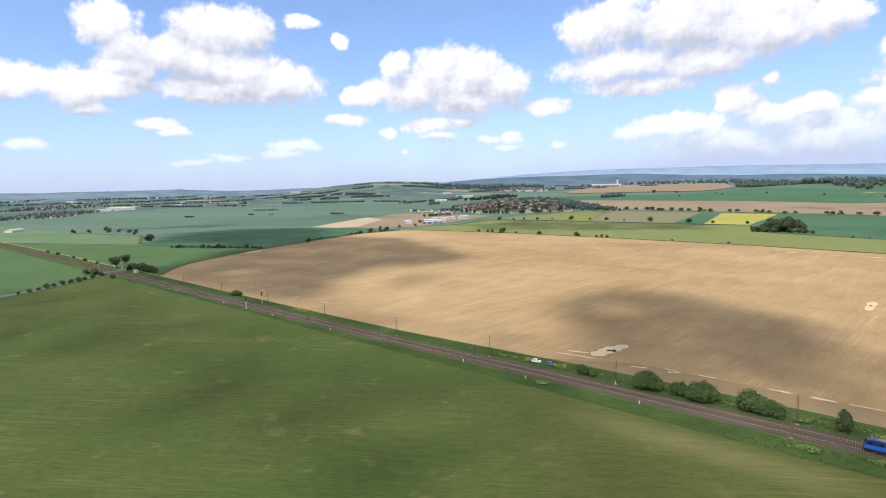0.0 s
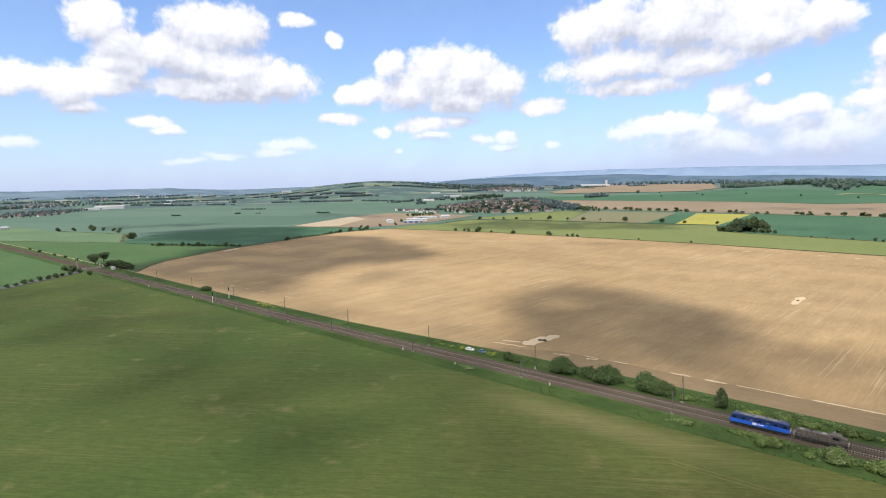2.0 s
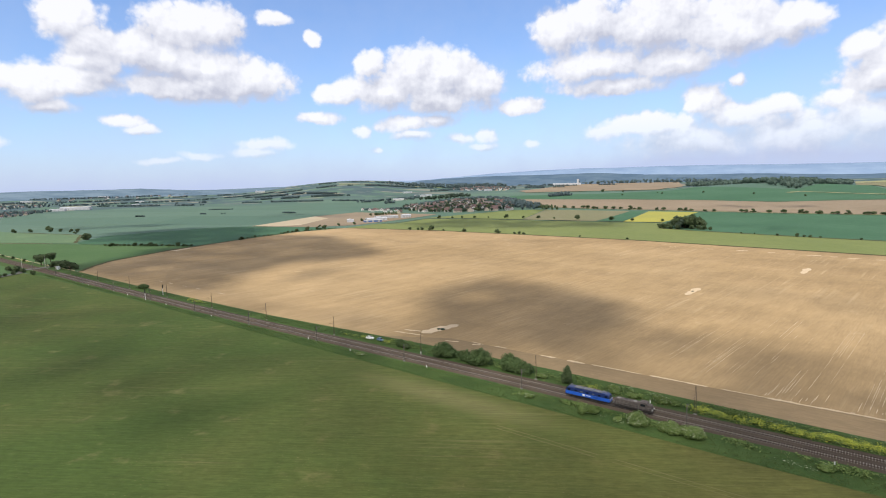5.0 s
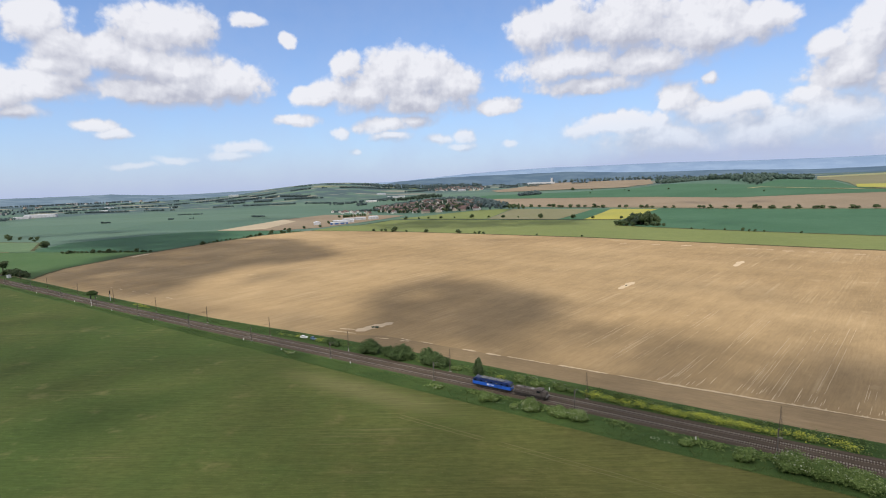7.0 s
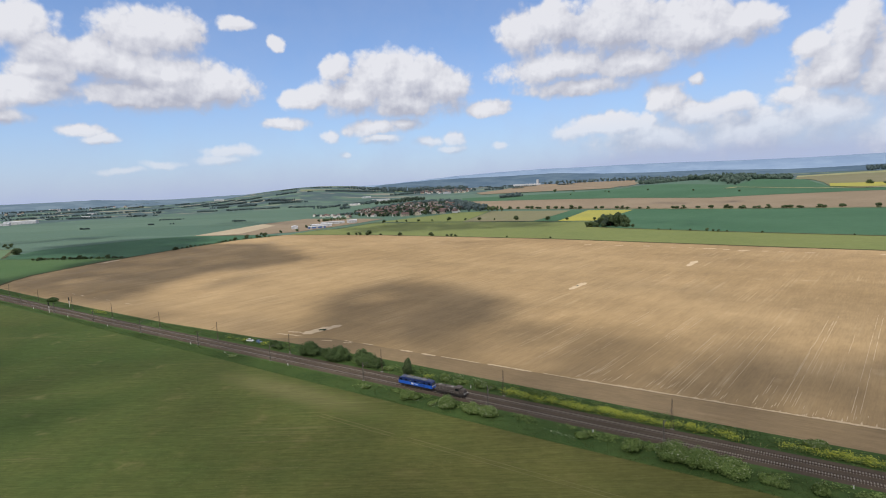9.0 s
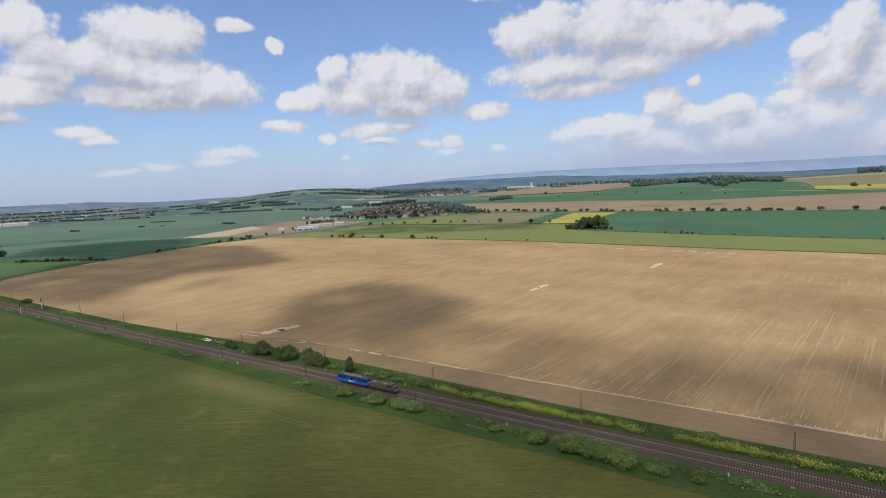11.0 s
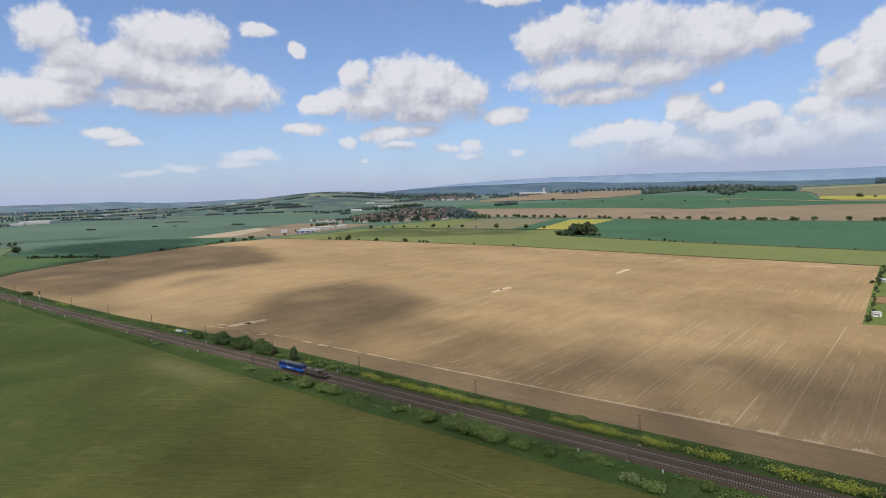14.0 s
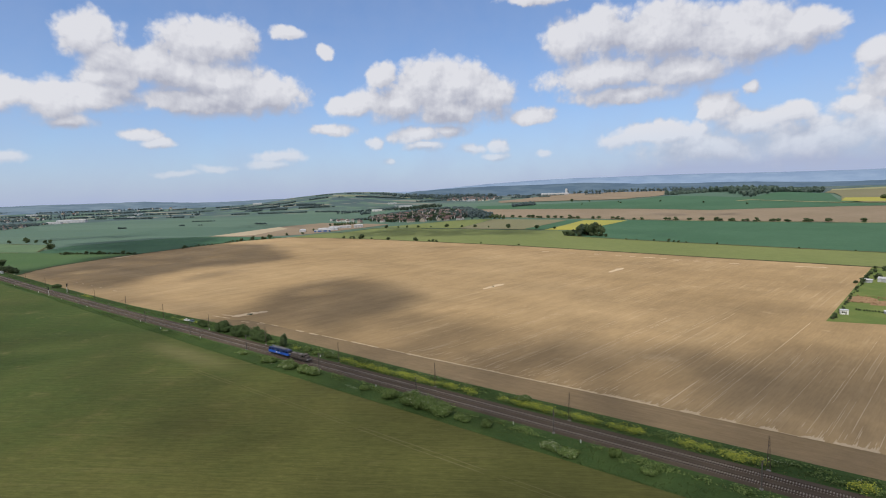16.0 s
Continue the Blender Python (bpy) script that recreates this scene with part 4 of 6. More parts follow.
def pantograph(parent, x):
    bm = bmesh.new()
    for y in (-0.5, 0.5):
        tube(bm, (x - 0.9, y, 4.02), (x + 0.9, y, 4.12), 0.035, seg=6)
        tube(bm, (x + 0.9, y, 4.12), (x - 0.7, y * 0.5, 4.28), 0.03, seg=6)
    tube(bm, (x - 0.7, -0.8, 4.32), (x - 0.7, 0.8, 4.32), 0.04, seg=6)
    tube(bm, (x - 0.4, -0.8, 4.32), (x - 0.4, 0.8, 4.32), 0.04, seg=6)
    part("pantograph", bm, M_STEEL, parent, "folded pantograph")


def electric_locomotive(x, y):
    ob = thing("electric_locomotive", x, y, bed_z(x) + 0.55, 0, "bright blue electric locomotive with navy window band and dusty roof", "locomotive", "train on the line")
    L = 16.5
    part("underframe", boxes((0.3, L - 0.3, -1.35, 1.35, 0.95, 1.3), (6.3, 10.2, -1.15, 1.15, 0.45, 0.95), bevel=0.05), M_BOGIE, ob)
    part("body", loft([(0.15, 1.36, 1.25, 2.35), (0.35, 1.46, 1.2, 2.35), (L - 0.35, 1.46, 1.2, 2.35), (L - 0.15, 1.36, 1.25, 2.35)], 0.05), M_BLUE, ob)
    upper = part("upper_body", loft([(0.20, 1.30, 2.35, 2.5), (0.7, 1.38, 2.35, 3.45), (L - 0.7, 1.38, 2.35, 3.45), (L - 0.20, 1.30, 2.35, 2.5)], 0.04), M_NAVY, ob, "navy upper side with window band")
    roof = part("roof", loft([(0.75, 1.15, 3.43, 3.52), (1.3, 1.28, 3.43, 3.72), (L - 1.3, 1.28, 3.43, 3.72), (L - 0.75, 1.15, 3.43, 3.52)], 0.06), M_NAVY, ob)
    part("roof_hatch", boxes((3.2, 6.4, -0.95, 0.95, 3.72, 3.93), (6.7, 9.8, -0.95, 0.95, 3.72, 3.97), (10.1, 13.2, -0.95, 0.95, 3.72, 3.93), bevel=0.05), M_ROOF, roof, "dusty grey roof hatches")
    bm = bmesh.new()
    for i in range(6):
        tube(bm, (4.0 + i * 1.7, 0.6, 3.9), (4.0 + i * 1.7, 0.6, 4.25), 0.09, seg=8)
    tube(bm, (4.0, 0.6, 4.25), (12.5, 0.6, 4.25), 0.025, seg=6)
    part("insulator_row", bm, M_INSULATOR, roof)
    pantograph(roof, 2.3)
    pantograph(roof, L - 2.3)
    for side in (-1, 1):
        for i in range(5):
            xx = 3.6 + i * 2.15
            part("window", boxes((xx, xx + 0.85, side * 1.375 - 0.02, side * 1.375 + 0.02, 2.62, 3.12), bevel=0.012), M_ROOF if i % 2 else M_GLASS, upper)
        for xx in (1.0, L - 1.95):
            part("cab_window", boxes((xx, xx + 0.95, side * 1.375 - 0.02, side * 1.375 + 0.02, 2.5, 3.2), bevel=0.012), M_GLASS, upper)
        for xx in (2.25, L - 2.95):
            part("cab_door", boxes((xx, xx + 0.7, side * 1.46 - 0.02, side * 1.46 + 0.02, 1.3, 2.33), bevel=0.01), M_BLUE, ob)
        part("badge", boxes((6.5, 7.6, side * 1.465 - 0.012, side * 1.465 + 0.012, 1.55, 2.25), (7.9, 9.6, side * 1.465 - 0.012, side * 1.465 + 0.012, 1.8, 2.05)), M_WHITE, ob, "plain white badge shape")
        for z in (1.55, 1.75, 1.95, 2.15):
            part("louvre", boxes((10.4, 13.0, side * 1.465 - 0.015, side * 1.465 + 0.015, z, z + 0.06)), M_NAVY, ob)
    for xx, s in ((0.38, -1), (L - 0.38, 1)):
        pane = part("windscreen", boxes((-0.02, 0.02, -1.12, -0.06, -0.42, 0.42), (-0.02, 0.02, 0.06, 1.12, -0.42, 0.42), bevel=0.01), M_GLASS, upper)
        pane.matrix_basis = pose(xx + s * 0.06, 0, 2.98, 0, -s * 26, 0)
        part("front_band", boxes((xx + s * 0.16 - 0.03, xx + s * 0.16 + 0.10, -1.2, 1.2, 2.10, 2.34), bevel=0.02), M_WHITE, ob, "white band under the windscreen")
        for y2 in (-0.9, 0.9):
            bm = bmesh.new()
            tube(bm, (xx + s * 0.15, y2, 1.75), (xx + s * 0.30, y2, 1.75), 0.14, seg=12)
            part("headlight", bm, M_LAMP, ob)
        buffers(ob, xx - s * 0.05, s)
    bogie(ob, 3.9)
    bogie(ob, L - 3.9)
    return ob


def diesel_locomotive(x, y):
    ob = thing("diesel_locomotive", x, y, bed_z(x) + 0.55, 0, "weathered grey-brown hood diesel locomotive with pale cab end", "locomotive", "train on the line")
    L = 13.4
    part("underframe", boxes((0.2, L - 0.2, -1.35, 1.35, 1.0, 1.35), (5.0, 8.2, -1.1, 1.1, 0.4, 1.0), bevel=0.05), M_BOGIE, ob)
    hood = part("hood", loft([(0.7, 1.0, 1.35, 3.0), (0.9, 1.05, 1.35, 3.2), (9.1, 1.05, 1.35, 3.2)], 0.07), M_GREY, ob)
    for i in range(7):
        for s in (-1, 1):
            part("hood_door", boxes((1.2 + i * 1.1, 2.2 + i * 1.1, s * 1.055 - 0.02, s * 1.055 + 0.02, 1.5, 2.95), bevel=0.015), M_GREY, hood)
    part("exhaust_stack", boxes((4.0, 4.7, -0.3, 0.3, 3.2, 3.42), bevel=0.04), M_BOGIE, hood)
    for xx in (2.0, 7.4):
        bm = bmesh.new()
        tube(bm, (xx, 0, 3.18), (xx, 0, 3.32), 0.62, seg=20)
        part("fan_cowl", bm, M_GREY_LIGHT, hood)
    cab = part("cab", loft([(9.1, 1.38, 1.35, 3.5), (11.3, 1.38, 1.35, 3.5)], 0.06), M_GREY, ob)
    part("cab_roof", loft([(8.9, 1.3, 3.48, 3.58), (9.4, 1.3, 3.48, 3.72), (11.0, 1.3, 3.48, 3.72), (11.5, 1.3, 3.48, 3.58)], 0.04), M_GREY, cab)
    for s in (-1, 1):
        part("cab_window", boxes((9.45, 10.95, s * 1.385 - 0.02, s * 1.385 + 0.02, 2.45, 3.25), bevel=0.015), M_GLASS, cab)
    part("windscreen", boxes((11.29, 11.33, -1.2, -0.1, 2.75, 3.3), (11.29, 11.33, 0.1, 1.2, 2.75, 3.3), bevel=0.01), M_GLASS, cab)
    part("nose", loft([(11.3, 1.05, 1.35, 3.1), (12.8, 1.0, 1.35, 3.0)], 0.07), M_GREY, ob)
    part("end_panel", boxes((L - 0.32, L - 0.2, -1.35, 1.35, 1.0, 1.9), (0.2, 0.32, -1.35, 1.35, 1.0, 1.9), bevel=0.02), M_GREY_LIGHT, ob, "pale grey end panel")
    bm = bmesh.new()
    for s in (-1, 1):
        for i in range(13):
            xx = 0.4 + i * (L - 0.8) / 12
            tube(bm, (xx, s * 1.3, 1.33), (xx, s * 1.3, 2.3), 0.025, seg=5)
        tube(bm, (0.4, s * 1.3, 2.3), (L - 0.4, s * 1.3, 2.3), 0.025, seg=5)
    part("handrail", bm, M_GREY_LIGHT, ob)
    for xx, s in ((L - 0.2, 1), (0.2, -1)):
        for y2 in (-0.95, 0.95):
            bm = bmesh.new()
            tube(bm, (xx, y2, 1.65), (xx + s * 0.12, y2, 1.65), 0.13, seg=12)
            part("headlight", bm, M_LAMP, ob)
        buffers(ob, xx, s)
    bogie(ob, 3.0, r=0.5)
    bogie(ob, L - 3.0, r=0.5)
    return ob


electric_locomotive(78.4, -2.3)
diesel_locomotive(95.6, -2.3)

# ---- bushes by the railway ----
for i, (x, y, w, d, h) in enumerate([(-11.5, 9.6, 4.4, 3.8, 4.6), (-7.5, 9.4, 3.4, 3.2, 3.4), (14, 9.4, 9.0, 7.0, 7.0), (25.5, 9.6, 5.0, 4.4, 6.0), (33, 9.6, 11.0, 7.0, 7.2), (48, 9.6, 8.4, 6.5, 7.6), (54.5, 9.4, 6.5, 6.0, 5.4), (-279, 12.5, 7.5, 5.5, 3.4)]):
    bush(x, y, w, d, h, 100 + i, M_LEAF_SHADE, label="dense rounded green bush on the railway verge", size=0.30)
bush(73.6, 9.2, 4.2, 3.6, 7.6, 120, M_LEAF_OLIVE, label="tall narrow grey-green young tree by the track", size=0.28, count=2200)
for i, (x, y, w, d, h) in enumerate([(91, 10.4, 4.6, 4.0, 3.0), (99, 10.0, 6.0, 3.4, 2.0), (107.5, 10.4, 5.2, 4.0, 3.0), (112, 10.6, 4.0, 3.0, 1.8), (131, 11.4, 7.0, 3.6, 2.4), (139, 12.0, 4.5, 3.0, 1.8), (192, 12.2, 5.5, 3.2, 1.9), (215, 12.4, 5.2, 4.0, 2.8), (281, 11.6, 4.4, 3.0, 1.9), (62.5, 9.4, 4.5, 3.0, 2.6)]):
    bush(x, y, w, d, h, 140 + i, M_LEAF, 0.9 if i in (0, 2, 7) else 0.25, "low green elder bush among the weeds", 0.22)
for i, (x, y, w, d, h, b) in enumerate([(68, -11.3, 3.0, 2.6, 2.0, 0.9), (90.5, -11.8, 6.4, 4.4, 3.2, 0.35), (107.0, -11.4, 6.6, 5.2, 4.6, 1.3), (101.0, -12.6, 3.0, 2.4, 1.4, 0.2), (116.5, -11.4, 6.0, 4.8, 4.0, 0.8), (122.8, -11.0, 5.8, 5.0, 4.6, 1.5), (171.5, -12.8, 6.0, 5.2, 4.6, 0.5),
                                        (182, -12.2, 8.0, 6.0, 5.6, 0.9), (189, -12.4, 8.5, 6.0, 5.2, 0.7), (196, -12.6, 8.0, 6.0, 4.8, 0.8), (206, -12.8, 6.4, 4.0, 2.4, 0.3), (216, -12.4, 4.6, 3.8, 3.0, 0.2),
                                        (240, -15.0, 6.5, 4.0, 2.0, 1.6), (246, -16.0, 6.0, 4.0, 2.2, 1.2), (257.6, -9.6, 3.2, 3.0, 3.4, 0.0), (268.5, -13.6, 4.2, 3.4, 2.4, 0.2), (156, -12.0, 5.0, 3.6, 2.2, 0.1), (-20, -9.4, 4.5, 2.6, 1.2, 2.0)]):
    bush(x, y, w, d, h, 170 + i, M_LEAF, b, "green elder bush with cream-white blossom heads" if b > 0.5 else "low green bush on the near verge", 0.24)


# ---- verge grass, weeds and flowers ----
def tufts(name, mat, spots, tall, spread, blades, label, category):
    """Upright blades in little fans."""
    verts, faces = [], []
    rng = random.Random(len(spots))
    for x, y in spots:
        z, h = terrain(x, y) + 0.1, tall * rng.uniform(0.5, 1.3)
        for _ in range(blades):
            a = rng.uniform(0, 6.28)
            dx, dy = math.cos(a) * spread, math.sin(a) * spread
            w = 0.10 + 0.12 * rng.random()
            i = len(verts)
            verts += [(x - dy * w, y + dx * w, z), (x + dy * w, y - dx * w, z), (x + dx * 1.2, y + dy * 1.2, z + h)]
            faces.append((i, i + 1, i + 2))
    return tagged(link(name, verts, faces, mat), label, category, kind="stuff")


rng = random.Random(5)


def edge_near(x):
    return float(np.interp(x, (-170, -80, -20, 30, 90, 140, 280), (-10.6, -12.6, -13.8, -15.2, -16.3, -17.4, -18.8)))


def edge_far(x):
    return 13.2 + 4.5 * smooth(x, -120, -20) - 2.6 * smooth(x, 60, 180)


def scatter(count, x0, x1, side, lo=0.0, hi=1.0):
    out = []
    for _ in range(count):
        x = rng.uniform(x0, x1)
        a, b = (-6.6, edge_near(x)) if side < 0 else (6.5, edge_far(x))
        out.append((x, a + (b - a) * rng.uniform(lo, hi)))
    return out


tufts("verge_grass", M_GRASS, scatter(9000, -120, 330, -1) + scatter(2600, -420, -120, -1), 0.34, 0.42, 4, "long green grass on the near verge", "grass")
tufts("verge_grass", M_GRASS, scatter(7000, -120, 330, 1) + scatter(2000, -420, -120, 1), 0.40, 0.42, 4, "long green grass on the far verge", "grass")
tufts("dry_grass", M_GRASS_DRY, scatter(700, -120, 330, -1, -0.02, 0.25) + scatter(400, 60, 330, 1, -0.02, 0.2), 0.4, 0.3, 3, "dry straw-coloured grass at the ballast edge", "grass")


def drifts(name, mat, centres, per, rx, ry, size, label, category, high=(0.35, 1.1)):
    """Clumps of small petals strewn in drifts."""
    verts, faces = [], []
    for cx, cy in centres:
        for _ in range(per):
            x, y = cx + rng.gauss(0, rx), cy + rng.gauss(0, ry)
            z = terrain(x, y) + rng.uniform(*high)
            n = Vector((rng.gauss(0, 0.5), rng.gauss(0, 0.5), 1.0)).normalized()
            a = n.orthogonal().normalized() * size * rng.uniform(0.6, 1.4)
            b = n.cross(a)
            i, o = len(verts), Vector((x, y, z))
            verts += [tuple(o - a), tuple(o + b), tuple(o + a), tuple(o - b)]
            faces.append((i, i + 1, i + 2, i + 3))
    return tagged(link(name, verts, faces, mat), label, category, kind="stuff")


yellow_spots = [(x, 7.6 + 2.6 * rng.random() + (1.0 if x > 200 else 0.0) * rng.random()) for x in [rng.uniform(118, 335) for _ in range(240)] if math.sin(x * 0.21) + math.sin(x * 0.083 + 1.0) + rng.random() > -0.7 and not 293 < x < 312]
yellow_spots += [(82, 9.6), (84, 9.8), (118, 10), (122, 10.4), (126, 10.2), (-38, 10.5), (-44, 10.6), (-24, 11.5), (-21, 11.2), (-50, 10.2), (-196, 9.8), (-192, 9.8), (-188, 9.6), (-200, 10), (-204, 10), (-530, 10), (-545, 10), (-560, 10)]
for k, tall in ((0, (0.5, 1.0)), (1, (0.4, 1.3)), (2, (0.6, 1.5))):
    drifts("yellow_flowers", M_YELLOW, yellow_spots[k::3], (40, 75, 55)[k], (0.7, 1.1, 0.9)[k], (0.6, 0.9, 1.2)[k], (0.15, 0.17, 0.2)[k], "yellow flowering weeds along the track", "flowers", tall)
drifts("weeds", M_LEAF, [(x, y - 0.3) for x, y in yellow_spots], 50, 1.3, 0.8, 0.24, "leafy green weeds under the yellow flowers", "weeds", (0.1, 1.0))
drifts("weeds", M_LEAF, [(x, rng.uniform(9, edge_far(x))) for x in [rng.uniform(-60, 330) for _ in range(150)]], 40, 1.2, 0.7, 0.24, "leafy weeds on the far verge", "weeds", (0.1, 0.9))
white_spots = [(x, rng.uniform(11, edge_far(x))) for x in [rng.uniform(90, 320) for _ in range(26)]] + [(150, -13.5), (153, -13.8), (147, -13), (95, -13), (103, -14), (-18, -9), (-22, -9.5), (66, -12)]
drifts("white_flowers", M_BLOSSOM, white_spots, 16, 1.3, 0.6, 0.12, "white umbels of cow parsley on the verge", "flowers", (0.6, 1.1))
drifts("weeds", M_LEAF, [(x, -6.9 - 3.5 * rng.random()) for x in [rng.uniform(60, 320) for _ in range(60)]], 70, 1.4, 0.9, 0.26, "leafy weeds at the foot of the ballast", "weeds", (0.1, 0.8))
# field margins: a fringe of taller crop along the near verge
tufts("crop_margin", M_GRASS, [(x, edge_near(x) - rng.uniform(0.2, 1.2)) for x in [rng.uniform(-200, 330) for _ in range(2200)]], 0.5, 0.3, 3, "ragged green edge of the cereal field", "grass")


# ---- pale marks on the drilled field ----
rng_mark = 0


def pale_strip(points, width, label="pale dry strip of soil left by the drill"):
    """A strip along a line of points, with an uneven edge, laid on the soil."""
    global rng_mark
    rng_mark += 1
    verts, faces = [], []
    n = len(points)
    for i, (x, y) in enumerate(points):
        a, b = points[max(0, i - 1)], points[min(n - 1, i + 1)]
        d = Vector((b[0] - a[0], b[1] - a[1])).normalized()
        w = width * rng.uniform(0.6, 1.3) * (0.3 if i in (0, n - 1) else 1)
        for s in (-0.5, 0.5):
            px, py = x - d.y * w * s, y + d.x * w * s
            verts.append((px, py, terrain(px, py) + 0.122 + 0.004 * (rng_mark % 16)))
    for i in range(n - 1):
        faces.append((2 * i, 2 * i + 2, 2 * i + 3, 2 * i + 1))
    ob = link("soil_mark", verts, faces, M_PALE)
    return tagged(ob, label, "soil mark", "pale marks on the field", "structure")


def line(x0, y0, x1, y1, n=8, wob=0.0):
    return [(x0 + (x1 - x0) * i / n + rng.uniform(-wob, wob), y0 + (y1 - y0) * i / n + rng.uniform(-wob, wob)) for i in range(n + 1)]


HEAD = 34.4
for x0, x1, w in ((-300, -294, 1.6), (-284, -277, 1.6), (-262, -256, 1.0), (-242, -236, 1.6), (-212, -203, 1.8), (12, 19, 1.6), (25, 32, 1.6), (49, 57, 1.8), (62, 70, 2.0), (73, 94, 1.2),
                  (97, 118, 1.7), (122, 137, 0.8), (137, 178, 1.4), (178, 214, 1.1), (232, 237, 0.8), (255, 264, 0.5), (269, 277, 0.5), (281, 288, 0.6), (292, 300, 0.6)):
    pale_strip(line(x0, HEAD + rng.uniform(-0.3, 0.4), x1, HEAD + rng.uniform(-0.3, 0.4), max(4, int((x1 - x0) / 1.1)), 0.14), w * rng.uniform(0.5, 0.8), "pale dry headland soil where the drill turned")


def comb(x0, x1, depth, longest):
    """Bare dry soil where the drill was set down: straight along the headland, its other edge toothed by the rows."""
    verts, faces = [], []
    n = int((x1 - x0) / 0.30)
    for i in range(n + 1):
        x = x0 + (x1 - x0) * i / n
        h = depth * rng.uniform(0.55, 1.0)
        if i % 2 and rng.random() < 0.72:
            h += longest * rng.random() ** 2.2
        h *= min(1.0, 0.35 + min(i, n - i) * 0.3)
        for px, py in ((x, HEAD - 0.25 + 0.12 * math.sin(x * 1.7)), (x + 0.124 * h, HEAD + h)):
            verts.append((px, py, terrain(px, py) + 0.205))
    faces = [(2 * i, 2 * i + 2, 2 * i + 3, 2 * i + 1) for i in range(n)]
    return tagged(link("soil_mark", verts, faces, M_PALE), "pale toothed patch of dry soil at the headland", "soil mark", "pale marks on the field", "structure")


for x0, x1, depth, longest in ((137, 146, 0.7, 1.2), (152, 168, 0.6, 1.5), (178, 192, 0.7, 2.0), (196, 213, 0.6, 2.5), (213.5, 234, 1.2, 3.2), (235.5, 256.7, 1.5, 3.0), (263.6, 270, 2.0, 3.0), (276, 281.3, 1.5, 3.5), (287.8, 293, 2.2, 5.0), (299, 305, 2.2, 5.5), (307, 318, 2.0, 5.0), (322, 345, 1.4, 4.0)):
    comb(x0, x1, depth, longest)
for x in [x * 0.8 for x in range(170, 425)]:
    if rng.random() < 0.45 and not 257.5 < x < 262 and not 270.5 < x < 274:
        l = rng.choice((3, 4, 6, 9, 14)) * rng.uniform(0.6, 1.3) * (1.5 if x > 270 else 1.0)
        y0 = HEAD + rng.uniform(0.5, 8)
        pale_strip(line(x, y0, x + 0.124 * l, y0 + l, 4), rng.uniform(0.10, 0.28), "pale drill row end at the headland")
for x, y0, y1, w in ((257, 34, 70, 1.5), (269, 36, 196, 0.9), (247, 60, 130, 0.6), (262, 50, 120, 0.5), (282, 60, 150, 0.6), (300, 38, 120, 0.8), (311, 45, 140, 0.8), (186, 50, 150, 0.7), (188.4, 50, 150, 0.6), (205, 45, 170, 0.8), (207.4, 45, 170, 0.7), (224, 44, 190, 0.8), (226.2, 44, 190, 0.7),
                  (166, 48, 120, 0.7), (168, 48, 110, 0.6), (148, 50, 110, 0.6), (130, 55, 130, 0.5), (112, 60, 110, 0.5), (236, 80, 200, 0.7), (292, 50, 110, 0.6), (305, 70, 180, 0.6), (214, 90, 180, 0.5), (176, 70, 140, 0.5), (154, 60, 150, 0.5), (120, 90, 160, 0.4), (98, 60, 120, 0.4)):
    y = y0
    while y < y1:
        l = min(y1 - y, rng.uniform(18, 90))
        pale_strip(line(x + 0.124 * (y - y0), y, x + 0.124 * (y + l - y0), y + l, max(3, int(l / 3)), 0.06), w * rng.uniform(0.16, 0.28), "pale tramline across the drilled field")
        y += l + rng.uniform(2, 9)
rng_lines = random.Random(77)
for k in range(46):
    x = 92 + 236 * (k + rng_lines.random()) / 46
    y = rng_lines.uniform(36, 120)
    l = rng_lines.uniform(10, 55)
    for dx in ((0.0, 1.9) if k % 2 else (0.0,)):
        pale_strip(line(x + dx, y, x + dx + 0.124 * l, y + l, max(3, int(l / 5)), 0.02), rng_lines.uniform(0.07, 0.16), "fine pale drill line across the field")
for x, y, lx, ly in ((-24, 29.6, 18, 1.3), (3, 30.2, 7, 0.9), (17, 32, 5, 1.0), (70, 430, 10, 3), (130, 422, 12, 3), (96, 426, 6, 2.4), (112, 424, 6, 2.2), (145, 419, 6, 2.4), (178, 414, 7, 2.2), (190, 412, 6, 2.2), (160, 415, 10, 3), (212, 410, 8, 3), (272, 411, 24, 4), (-484, 150, 6, 30), (5, 430, 8, 2.5), (40, 428, 9, 2.5), (-26, 35, 10, 1.6)):
    pale_strip(line(x - lx / 2, y - 1, x + lx / 2, y + 1, 9, 0.3), ly, "pale bare patch in the drilled field")
for x0, y0, x1, y1, w in ((-18.5, 34, -12.5, 57, 7.0), (72.5, 196.5, 74.5, 223.5, 5.2), (128.2, 316, 130.8, 345, 5.0)):
    pale_strip(line(x0, y0, x1, y1, 8, 0.3), w, "pale bare patch in the drilled field")
bush(73.5, 210, 1.6, 2.6, 0.5, 301, M_LEAF_DARK, label="low dark weed clump in a bare patch", count=120)
bush(-13.5, 44.8, 7.5, 2.2, 0.7, 300, M_LEAF_DARK, label="low dark weed clump in a bare patch", count=500)

